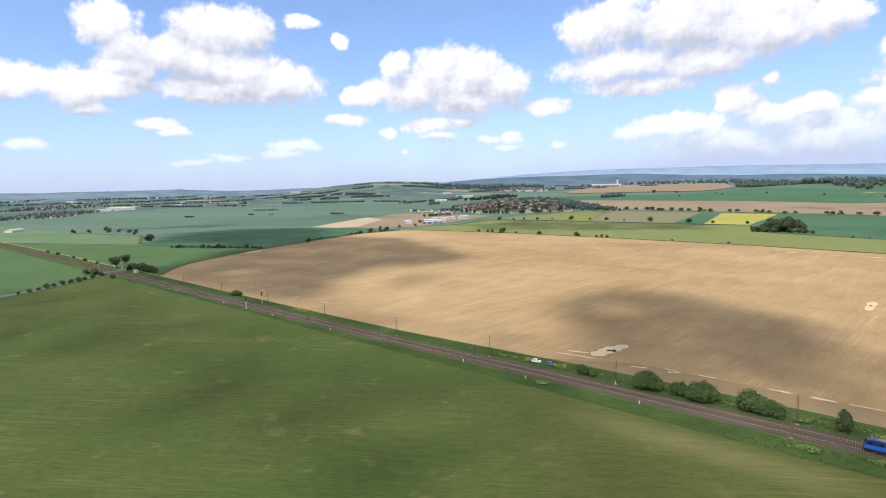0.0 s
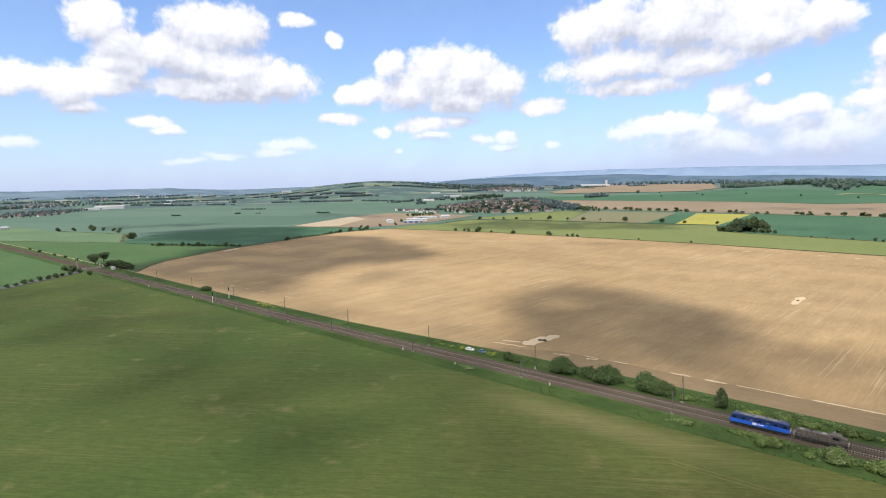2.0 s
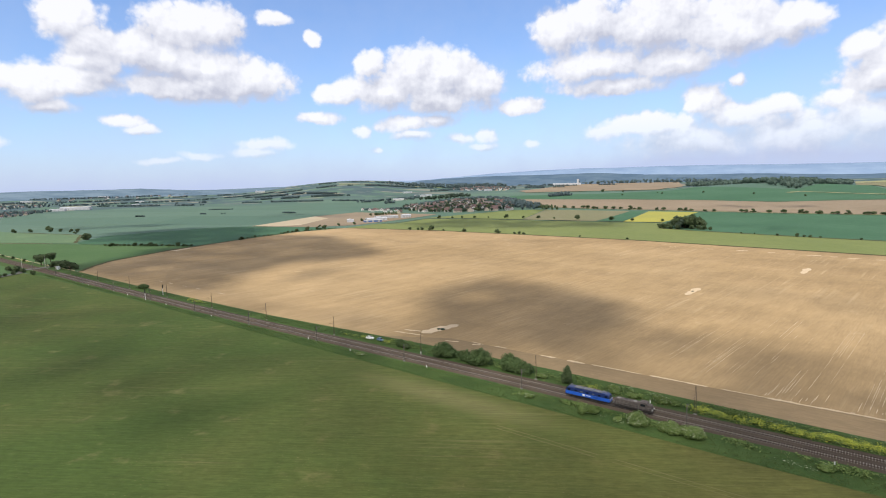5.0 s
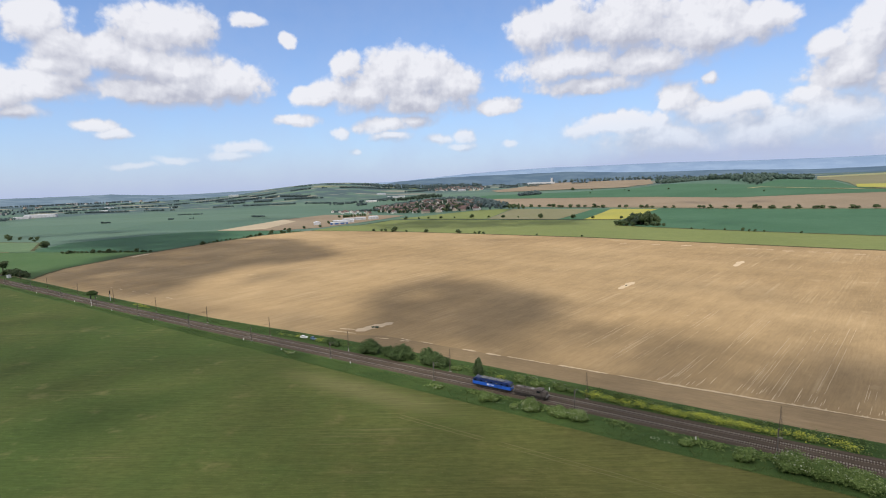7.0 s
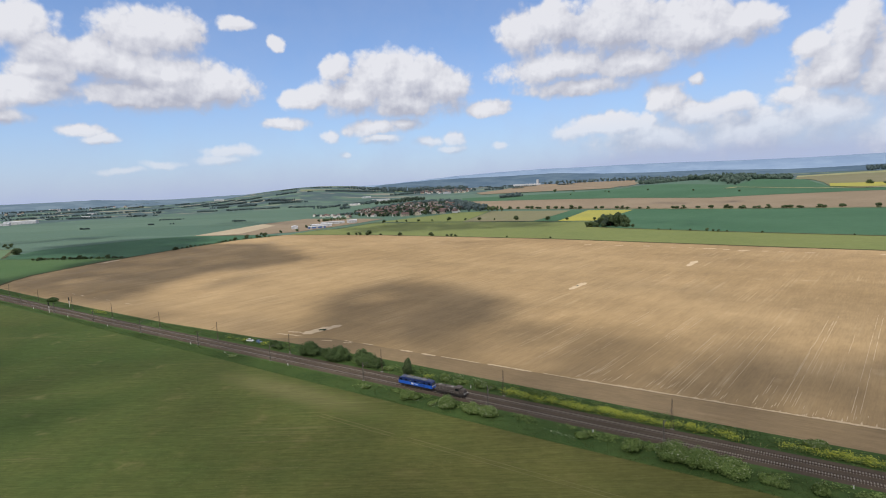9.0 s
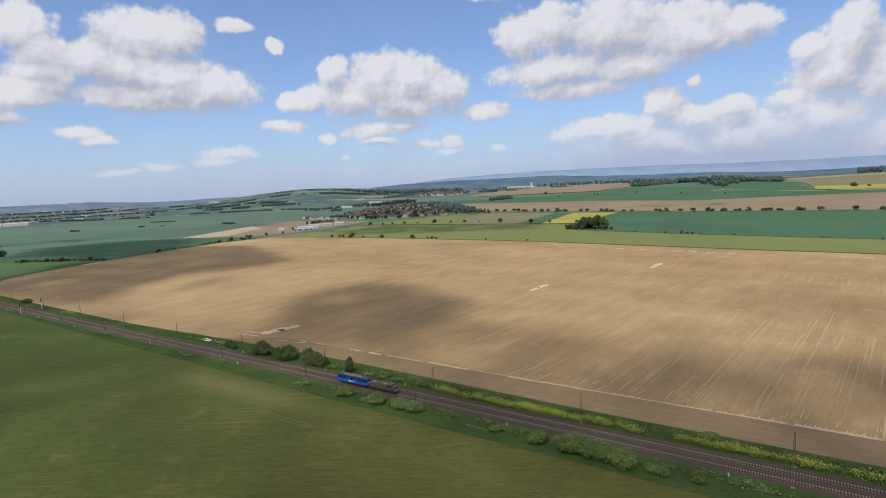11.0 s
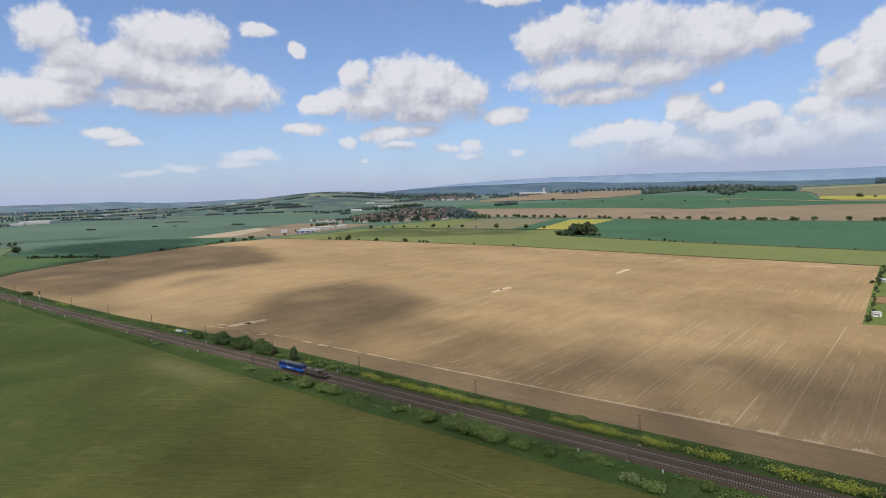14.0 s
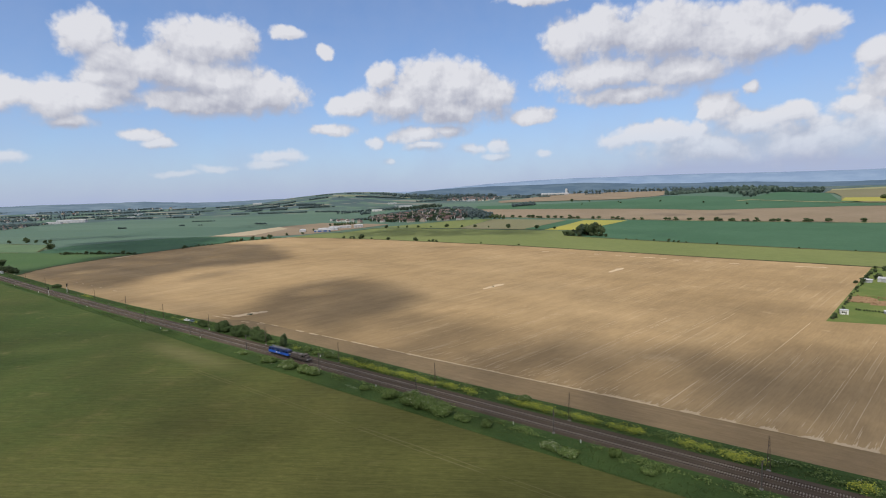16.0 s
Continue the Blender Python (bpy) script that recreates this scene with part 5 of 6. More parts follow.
# wheel tracks through the near cereal, beside the verge
M_TRAM = crop("worn_wheel_track", (0.105, 0.103, 0.038), (0.125, 0.118, 0.048), (0.17, 0.155, 0.075), grain=1.6, along=(1, 0.0), streak=0.3)
for y in (-37.2, -39.0):
    for x0, x1 in ((70, 104), (108, 176), (180, 232), (236, 330)):
        ob = pale_strip(line(x0, y + rng.uniform(-0.1, 0.1), x1, y + rng.uniform(-0.3, 0.1), 14, 0.1), rng.uniform(0.3, 0.45), "pale wheel track through the green cereal")
        ob.data.materials[0] = M_TRAM


# ---- grove, tree rows, hedges ----
tree_a = tree("tree", 11, 8.6, 12.0, M_LEAF_FAR, 1000, 0.6, "round field tree with a dark green crown", group="field trees", low=0.0)
tree_b = tree("tree", 12, 7.4, 14.0, M_LEAF_FAR, 1000, 0.6, "broad low field tree with a dark green crown", group="field trees", low=-0.02)
tree_c = tree("tree", 13, 10.5, 12.0, M_LEAF_FAR, 1200, 0.6, "tall field tree with a dense round crown", group="field trees", low=0.02)
grove_a = tree("tree", 14, 21.0, 15.0, M_LEAF_FAR, 1700, 0.75, "tall dark tree of the grove", group="trees of the grove", low=0.05)
grove_b = tree("tree", 15, 16.0, 15.0, M_LEAF_DARK, 1500, 0.75, "dense rounded tree of the grove", group="trees of the grove", low=0.0)
shrub = tree("bush", 16, 4.6, 7.0, M_LEAF_FAR, 500, 0.5, "dark hawthorn bush on a field boundary", "bush", "boundary bushes", low=-0.1)

ROW_X = (-430, -412, -403, -368, -347, -325, -314, -299, -292, -273, -255, -241, -220, -211, -199, -166, -152, -120, -110, -98, -73, -57, -11, -3, 9, 34, 57, 82, 90, 107, 111, 128, 134, 149, 172, 176, 183, 194, 198, 224, 230, 254, 300, 335, 342, 372, 410, 470)
for i, x in enumerate(ROW_X):
    y = 974 - 0.062 * max(0, x + 223)
    place((tree_a, tree_b, tree_b)[i % 3], x, y + rng.uniform(-3, 3), rng.uniform(0.62, 1.0), rng.uniform(0, 360), rng.uniform(0.75, 1.0))
for i in range(16):
    a, r = i * 2.4, math.sqrt((i + 0.5) / 16)
    x, y = -33 + 27 * r * math.cos(a), 641 + 17 * r * math.sin(a)
    big = 1.0 - 0.45 * abs(x + 26) / 30
    place(grove_a if i % 3 else grove_b, x, y, max(0.5, big) * rng.uniform(0.9, 1.08), rng.uniform(0, 360))
for x, y, k in ((-62, 622, 1.5), (-55, 620, 1.7), (-48, 619, 1.6), (-38, 621, 1.3), (-20, 624, 1.2), (-11, 622, 1.3), (-4, 622, 1.2), (3, 622, 0.9)):
    place(shrub, x, y, k, rng.uniform(0, 360))
for x, y, k in ((-494, 672, 1.2), (-470, 683, .7), (-452, 690, .8), (-429, 700, 1.1), (-405, 712, .7), (-373, 724, 1.4), (-340, 731, .8), (-311, 736, 1.3), (-280, 737, .6), (-236, 738, 1.6), (-174, 739, 1.5), (-139, 740, 1.0), (-91, 741, .9),
                (-390, 461, .9), (-375, 463, .8), (-368, 464, 1.0), (-352, 466, 1.6), (-330, 468, .6), (-294, 470, 1.1), (-240, 473.5, 1.3), (-213, 474, .7), (-206, 474, .8), (-199, 474, .7), (-120, 476, .5), (-60, 478, .5),
                (-540, 420, 1.4), (-536, 402, .9), (-534, 380, 1.3), (-533, 358, 1.1), (-527, 330, .5), (-511, 248, 1.1), (-560, 470, .9), (-552, 500, 1.0), (-575, 440, .8),
                (-523, 166, 1.1), (-557, 148, 1.1), (-577, 138, 1.0), (-602, 120, 1.0),
                (45, 591, .5), (60, 588, .35), (85, 582, .55), (105, 577, .8), (112, 575, .6), (118, 574, .7), (128, 572, .5), (165, 565, .5), (250, 550, .35), (300, 541, .4), (340, 535, 1.1), (352, 534, .9),
                (-1013, 129, 1.3), (-1003, 150, 1.1), (-992, 175, 1.8), (-975, 172, 1.4), (-960, 182, 1.2), (-930, 188, 1.1), (-911, 191, 1.3), (-880, 176, .9), (-733, 141, 2.0), (-742, 140, 1.5),
                (-560, 1712, 2.2), (-470, 1660, 1.0), (-300, 1500, 1.0), (-200, 1560, 1.1), (-60, 1480, 1.0), (60, 1400, 1.0), (-330, 1560, .8), (-390, 1420, .8), (330, 1560, 2.6), (360, 1552, 1.4)):
    place(shrub, x, y, k, rng.uniform(0, 360), rng.uniform(0.8, 1.1))
for i in range(22):
    x = -506 - 5.2 * i
    place(shrub, x + rng.uniform(-1.5, 1.5), 173 - 0.51 * (-506 - x) + rng.uniform(-2, 2), rng.uniform(0.45, 0.85), rng.uniform(0, 360), rng.uniform(0.7, 1.0))
for i in range(26):
    y = 250 + 7.2 * i
    place(shrub, float(np.interp(y, (250, 358, 440), (-519, -535, -520))) + rng.uniform(-2, 2), y, rng.uniform(0.3, 0.8), rng.uniform(0, 360), rng.uniform(0.7, 1.0))
# by the crossing
for x, y, k in ((-493, 11, 1.1),):
    place(tree_c, x, y, k, rng.uniform(0, 360))
for x, y, k in ((-468, 14, 1.2), (-461, 16, 1.4), (-453, 17, 1.5), (-445, 18, 1.6), (-438, 19, 1.3), (-431, 20, 1.1), (-470, -15, 1.1), (-463, -17, 1.0), (-455, -15, .8), (-432, -14, .8), (-476, -20, 1.0), (-448, -24, .7), (-445, -31, .6), (-441, -37, .8), (-439, -43, .7), (-435, -50, .8), (-432, -57, .6), (-428, -63, .8), (-424, -69, .5), (-420, -76, .6), (-418, -83, .4), (-540, 10, .6), (-575, 10, .6), (-610, 10, .5), (-660, 9, .7), (-700, 10, .6)):
    place(shrub, x, y, k, rng.uniform(0, 360))


# ---- far woods and belts: too many to count ----
def woodland(name, spots, tall, mat, label, seed=1, leaf=1.7, per=46):
    r2 = random.Random(seed)
    verts, faces = [], []
    for x, y in spots:
        h, w = tall * r2.uniform(0.65, 1.15), tall * r2.uniform(0.55, 0.85)
        z = terrain(x, y)
        lobes = [(x, y, z + h * 0.5, w * 0.5, w * 0.5, h * 0.5), (x + w * r2.uniform(-.3, .3), y + w * r2.uniform(-.3, .3), z + h * 0.62, w * 0.36, w * 0.36, h * 0.36)]
        for cx, cy, cz, rx, ry, rz in lobes:
            i = len(verts)
            verts += [(cx + vx * rx * r2.uniform(0.75, 1.0), cy + vy * ry * r2.uniform(0.75, 1.0), cz + vz * rz * r2.uniform(0.8, 1.0)) for vx, vy, vz in ICO_V]
            faces += [tuple(i + k for k in q) for q in ICO_F]
            for _ in range(per // 2):
                d = Vector((r2.gauss(0, 1), r2.gauss(0, 1), r2.gauss(0, 1) + 0.3)).normalized()
                p = Vector((cx + d.x * rx, cy + d.y * ry, cz + d.z * rz))
                a = d.orthogonal().normalized() * leaf * r2.uniform(0.6, 1.2)
                b = d.cross(a) * 0.8 + d * r2.uniform(-0.6, 0.6)
                i = len(verts)
                verts += [tuple(p - a), tuple(p + b), tuple(p + a), tuple(p - b)]
                faces.append((i, i + 1, i + 2, i + 3))
    return tagged(link(name, verts, faces, mat), label, "trees", kind="stuff")


def belt(points, gap, wide, seed):
    r2 = random.Random(seed)
    out = []
    for (x0, y0), (x1, y1) in zip(points, points[1:]):
        n = max(1, int(math.hypot(x1 - x0, y1 - y0) / gap))
        out += [(x0 + (x1 - x0) * (i + r2.random()) / n + r2.gauss(0, wide), y0 + (y1 - y0) * (i + r2.random()) / n + r2.gauss(0, wide)) for i in range(n)]
    return [p for p in out if noise.noise((p[0] * 0.011, p[1] * 0.011, seed)) > -0.16] or out


def fill(poly, gap, seed):
    r2 = random.Random(seed)
    xs, ys = [p[0] for p in poly], [p[1] for p in poly]
    out, y = [], min(ys)
    while y < max(ys):
        x = min(xs)
        while x < max(xs):
            p = (x + r2.uniform(-.5, .5) * gap, y + r2.uniform(-.5, .5) * gap)
            if inside(p, poly):
                out.append(p)
            x += gap
        y += gap
    return out


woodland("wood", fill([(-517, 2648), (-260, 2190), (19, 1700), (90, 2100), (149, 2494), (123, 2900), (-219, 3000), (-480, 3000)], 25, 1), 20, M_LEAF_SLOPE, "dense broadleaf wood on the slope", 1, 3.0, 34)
woodland("wood", fill([(-1300, 3300), (-760, 3600), (-240, 3150), (-480, 3020), (-760, 3300), (-1250, 3100)], 40, 5), 20, M_LEAF_HAZE, "far wood behind the slope, coloured blue-green for haze", 5, 4.0, 20)
woodland("wood", fill([(420, 3420), (1100, 3300), (1500, 3500), (900, 3800), (450, 3750)], 40, 2), 24, M_LEAF_HAZE, "far wood on the ridge slope, coloured grey-green for haze", 2, 4.0, 20)
woodland("wood", fill([(-2350, 2500), (-1750, 2480), (-1600, 2900), (-2200, 3100)], 34, 4), 20, M_LEAF_HAZE, "wood on the hilltop, coloured grey-green for haze", 4, 4.0, 22)
woodland("wood", fill([(-600, 1400), (-552, 1396), (-556, 1426), (-596, 1430)], 10, 9), 11, M_LEAF_HAZE, "small copse between the far fields", 9, 1.4, 40)
woodland("wood", fill([(-1060, 1290), (-900, 1240), (-860, 1330), (-1020, 1420)], 16, 10), 12, M_LEAF_VILLAGE, "trees round the farms behind the village", 10, 1.6, 34)
BELTS = [
    ([(-2260, 1060), (-2190, 1150), (-2254, 1179)], 7, 10, 15), ([(-2477, 1544), (-2046, 1577), (-1744, 1522)], 6, 8, 13), ([(-2100, 1350), (-1810, 1380), (-1579, 1499)], 6, 7, 13),
    ([(-1098, 1148), (-1150, 1345), (-1210, 1468)], 5, 14, 15), ([(-1302, 1252), (-1222, 1504)], 7, 7, 11), ([(-571, 1318), (-547, 1389)], 5, 9, 14),
    ([(-2600, 1800), (-2015, 1952), (-1751, 2700)], 7, 8, 12), ([(-3300, 480), (-3035, 1045), (-3090, 1558), (-2962, 1874)], 9, 12, 12), ([(-2700, 700), (-2600, 1274), (-2734, 1944)], 9, 9, 11),
    ([(-1754, 2690), (-1463, 2795), (-977, 3017)], 7, 8, 11), ([(-1900, 300), (-1980, 420), (-2080, 480)], 8, 12, 9), ([(-2500, 250), (-2700, 500)], 9, 14, 11),
    ([(-1250, 600), (-1180, 630)], 9, 2, 4), ([(-1480, 760), (-1400, 800)], 9, 2, 4), ([(-1330, 470), (-1300, 480)], 7, 2, 4), ([(-1100, 690), (-1000, 720)], 8, 2, 5),
    ([(-3600, 900), (-3400, 1400), (-3500, 2200)], 10, 16, 13), ([(-2900, 2400), (-2408, 2718)], 9, 12, 12), ([(-1942, 2766), (-1366, 3110)], 9, 9, 11), ([(-2400, 800), (-2150, 860), (-1900, 980)], 7, 6, 9),
    ([(-3500, 300), (-3800, 900), (-3900, 1500)], 10, 20, 14), ([(-2009, 2009), (-1923, 2420)], 8, 10, 12), ([(-1900, 1150), (-1600, 1230), (-1355, 1334)], 7, 5, 8),
    ([(-905, 885), (-792, 896), (-726, 882)], 6, 5, 7), ([(-708, 703), (-674, 756)], 6, 4, 7), ([(-600, 560), (-587, 601), (-604, 644)], 8, 4, 6),
    ([(-802, 1002), (-801, 1141), (-696, 1194), (-585, 1115), (-477, 992)], 4, 16, 12), ([(-585, 1115), (-513, 1010), (-428, 948)], 4, 20, 12), ([(-717, 881), (-625, 809), (-547, 835), (-477, 891)], 6, 10, 9),
    ([(-696, 971), (-610, 969), (-538, 935)], 3, 22, 9), ([(-731, 864), (-637, 875), (-513, 920)], 4, 16, 8), ([(-737, 1060), (-623, 1052), (-508, 970)], 4, 16, 10), ([(-1489, 2414), (-1305, 2521), (-1142, 2646)], 7, 12, 11), ([(-1532, 1986), (-1633, 2387), (-1510, 2535)], 8, 14, 12), ([(-371, 930), (-454, 990), (-414, 1024)], 6, 9, 9)]
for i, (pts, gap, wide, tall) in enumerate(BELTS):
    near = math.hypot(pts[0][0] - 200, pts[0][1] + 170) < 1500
    woodland("tree_belt", belt(pts, gap * (0.5 if near else 0.36), wide * 0.9, 40 + i), tall * (0.8 if near else 0.72), M_LEAF_FAR if near else M_LEAF_HAZE, "irregular belt of trees between the fields", 60 + i, 1.1 if near else 2.0, 50 if near else 20)


# ---- distant ridge ----
def ridge(name, f0, f1, r, crest, label, mat):
    """A wooded ridge on the horizon: f in degrees from +y to the left, crest as height over f."""
    verts, faces = [], []
    n = 150
    for i in range(n + 1):
        f = radians(f0 + (f1 - f0) * i / n)
        h = crest(math.degrees(f)) + 5 * noise.noise((i * 0.11, r * 0.01, 0)) + 2.2 * noise.noise((i * 0.5, 3, r))
        for k, (dr, hh) in enumerate(((-620, -0.3), (-420, 0.22), (-220, 0.66), (0, 1.0), (90, 0.7))):
            rr = r + dr + 30 * noise.noise((i * 0.2, k, 7))
            verts.append((200 - math.sin(f) * rr, -172 + math.cos(f) * rr, 30 + (h - 30) * hh))
    for i in range(n):
        for k in range(4):
            a = i * 5 + k
            faces.append((a, a + 5, a + 6, a + 1))
    ob = link(name, verts, faces, mat)
    for p in ob.data.polygons:
        p.use_smooth = True
    return tagged(ob, label, "hills", kind="structure")


# Backdrop hills: the blue of distance haze is put into the base colour.
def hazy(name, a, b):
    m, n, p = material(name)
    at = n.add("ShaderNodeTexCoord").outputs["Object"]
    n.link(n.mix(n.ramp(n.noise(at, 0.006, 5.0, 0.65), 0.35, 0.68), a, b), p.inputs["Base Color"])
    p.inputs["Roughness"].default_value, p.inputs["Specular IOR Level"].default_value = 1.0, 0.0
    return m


def crest(spots):
    """Height of a crest between given spots (degrees, metres)."""
    return lambda f: float(np.interp(f, [a for a, h in spots], [h for a, h in spots]))


ridge("backdrop_ridge", -40, 56, 4560, crest([(-40, 150), (-4, 142), (3, 146), (7, 152), (12, 158), (17, 160), (22, 157), (28, 151), (33, 128), (40, 92), (48, 78), (56, 60)]), "long wooded ridge along the horizon, coloured blue for haze", hazy("blue_distance", (0.185, 0.262, 0.385), (0.225, 0.305, 0.425)))
ridge("backdrop_woods", -40, 42, 4080, crest([(-40, 82), (-4, 73), (1.5, 68), (7, 84), (12, 90), (17, 95), (22, 117), (28, 113), (34, 108), (40, 88), (42, 60)]), "wooded hills below the ridge, coloured blue-green for haze", hazy("wooded_distance", (0.078, 0.122, 0.175), (0.112, 0.162, 0.212)))
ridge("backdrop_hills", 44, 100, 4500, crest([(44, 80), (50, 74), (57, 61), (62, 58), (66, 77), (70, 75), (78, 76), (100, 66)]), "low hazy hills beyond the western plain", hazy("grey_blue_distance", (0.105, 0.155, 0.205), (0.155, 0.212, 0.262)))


# ---- buildings ----
M_PLASTER = plain("white_render", (0.62, 0.61, 0.58), 0.9, vary=0.08, scale=0.6)
M_OCHRE = plain("ochre_render", (0.44, 0.39, 0.31), 0.9, vary=0.08, scale=0.6)
M_TILE = plain("red_roof_tiles", (0.128, 0.080, 0.074), 0.85, vary=0.2, scale=0.8)
M_TILE_DARK = plain("grey_brown_roof", (0.135, 0.112, 0.105), 0.85, vary=0.2, scale=0.8)
M_SHED = plain("white_sheet_metal", (0.52, 0.53, 0.55), 0.5, 0.1, vary=0.06, scale=0.3)
M_SHED_BLUE = plain("blue_sheet_metal", (0.06, 0.13, 0.33), 0.45, 0.1, vary=0.08, scale=0.3)
M_SHED_GREY = plain("grey_sheet_roof", (0.40, 0.41, 0.42), 0.6, 0.1, vary=0.1, scale=0.3)
M_WINDOW = plain("window_glass", (0.03, 0.035, 0.04), 0.1, vary=0.05)


def gable(w, l, z, rise, over=0.4, thick=0.25):
    """Two roof slabs along y, with eaves."""
    bm = bmesh.new()
    a, b = w / 2 + over, l / 2 + over
    drop = rise * over / (w / 2)
    top = [(-a, z - drop), (0, z + rise), (a, z - drop), (a, z - drop - thick), (0, z + rise - thick), (-a, z - drop - thick)]
    rows = [[bm.verts.new((x, y, zz)) for x, zz in top] for y in (-b, b)]
    for i in range(6):
        bm.faces.new((rows[0][i], rows[0][(i + 1) % 6], rows[1][(i + 1) % 6], rows[1][i]))
    bm.faces.new((rows[0][0], rows[0][5], rows[0][4], rows[0][1]))
    bm.faces.new((rows[0][1], rows[0][4], rows[0][3], rows[0][2]))
    bm.faces.new((rows[1][1], rows[1][4], rows[1][5], rows[1][0]))
    bm.faces.new((rows[1][2], rows[1][3], rows[1][4], rows[1][1]))
    bmesh.ops.recalc_face_normals(bm, faces=bm.faces[:])
    return bm


def gable_walls(w, l, h, rise):
    bm = bmesh.new()
    a, b = w / 2, l / 2
    sect = [(-a, -0.6), (a, -0.6), (a, h), (0, h + rise - 0.25), (-a, h)]
    rows = [[bm.verts.new((x, y, z)) for x, z in sect] for y in (-b, b)]
    for i in range(5):
        bm.faces.new((rows[0][i], rows[0][(i + 1) % 5], rows[1][(i + 1) % 5], rows[1][i]))
    bm.faces.new(rows[0][::-1])
    bm.faces.new(rows[1])
    bmesh.ops.recalc_face_normals(bm, faces=bm.faces[:])
    return bm


def house(w, l, h, rise, wall, roof, label, group):
    ob = thing("house", 0, 0, 0, 0, label, "house", group)
    part("wall", gable_walls(w, l, h, rise), wall, ob)
    top = part("roof", gable(w, l, h, rise), roof, ob)
    part("chimney", boxes((0.6, 1.2, l * 0.2, l * 0.2 + 0.7, h + rise * 0.5, h + rise + 0.8), bevel=0.03), M_TILE, top)
    for s in (-1, 1):
        for y in (-l * 0.3, 0.0, l * 0.3):
            part("window", boxes((s * w / 2 - 0.03, s * w / 2 + 0.03, y - 0.6, y + 0.6, 1.1, 2.4)), M_WINDOW, ob)
        part("window", boxes((-0.6, 0.6, s * l / 2 - 0.03, s * l / 2 + 0.03, h * 0.55 + 0.6, h * 0.55 + 1.9)), M_WINDOW, ob)
    part("door", boxes((w / 2 - 0.03, w / 2 + 0.04, l * 0.12, l * 0.12 + 1.0, 0, 2.1)), M_TILE_DARK, ob)
    return ob


H1 = house(9, 13, 4.4, 3.6, M_PLASTER, M_TILE, "white rendered house with red tiled gable roof", "village houses")
H2 = house(10, 18, 4.6, 4.0, M_OCHRE, M_TILE, "ochre farmhouse with long red tiled roof", "village houses")
H3 = house(9, 11, 5.4, 3.0, M_PLASTER, M_TILE_DARK, "white house with grey-brown roof", "village houses")
H4 = house(12, 26, 5.0, 4.6, M_OCHRE, M_TILE_DARK, "long barn with weathered brown roof", "village houses")
HOUSES = [H1, H2, H3, H1, H2, H1, H3, H4]
r3 = random.Random(21)


def settle(poly, gap, seed, size=1.0, keep=1.0):
    for i, (x, y) in enumerate(fill(poly, gap, seed)):
        if r3.random() < keep:
            place(HOUSES[i % 8], x, y, size * r3.uniform(0.85, 1.15), r3.choice((35, 125, 50, 140, 20, 80)) + r3.uniform(-8, 8))


settle([(-650, 800), (-529, 800), (-446, 895), (-500, 985), (-640, 1130), (-760, 1130), (-860, 1000), (-760, 870)], 25, 5, 0.85, 0.85)
settle([(-930, 880), (-760, 866), (-700, 790), (-720, 770), (-790, 830), (-930, 850)], 24, 6, 0.75, 0.7)
settle([(-1700, 2300), (-1165, 2028), (-1300, 2400), (-1472, 2680), (-1760, 2700)], 44, 8, 1.1, 0.8)
woodland("wood", fill([(-660, 800), (-529, 806), (-450, 900), (-500, 985), (-650, 1140), (-770, 1140), (-870, 1000), (-760, 860)], 16, 33), 8.0, M_LEAF_VILLAGE, "garden trees among the village houses", 33, 0.9, 44)
woodland("wood", fill([(-1700, 2290), (-1165, 2018), (-1300, 2410), (-1472, 2690), (-1770, 2710)], 40, 34), 11, M_LEAF_HAZE, "garden trees among the houses on the slope", 34, 2.0, 24)
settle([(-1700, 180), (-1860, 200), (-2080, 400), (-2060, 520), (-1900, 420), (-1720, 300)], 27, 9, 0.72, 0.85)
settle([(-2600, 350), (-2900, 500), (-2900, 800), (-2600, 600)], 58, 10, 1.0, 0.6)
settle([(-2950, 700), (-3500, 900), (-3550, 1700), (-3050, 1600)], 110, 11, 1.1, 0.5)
woodland("wood", fill([(-1700, 170), (-1860, 190), (-2100, 400), (-2080, 540), (-1900, 430), (-1720, 310)], 21, 31), 9, M_LEAF_HAZE, "garden trees among the houses of the far town", 31, 1.6, 30)
woodland("wood", fill([(-2500, 300), (-2900, 480), (-2950, 860), (-2560, 640)], 40, 32), 11, M_LEAF_HAZE, "trees at the edge of the far town", 32, 2.4, 24)


def hall(name, x, y, w, l, h, turn, wall, roof, label, rise=1.2, doors=3):
    ob = thing(name, x, y, terrain(x, y), turn, label, "hall", "industrial halls")
    part("wall", gable_walls(w, l, h, rise), wall, ob)
    part("roof", gable(w, l, h, rise, 0.3, 0.2), roof, ob)
    for i in range(doors):
        yy = (i + 0.5) / doors * l - l / 2
        part("loading_door", boxes((w / 2 - 0.03, w / 2 + 0.05, yy - 1.8, yy + 1.8, 0, min(4.0, h - 0.5))), M_SHED_GREY, ob)
        part("loading_door", boxes((-w / 2 - 0.05, -w / 2 + 0.03, yy - 1.8, yy + 1.8, 0, min(4.0, h - 0.5))), M_SHED_GREY, ob)
    return ob


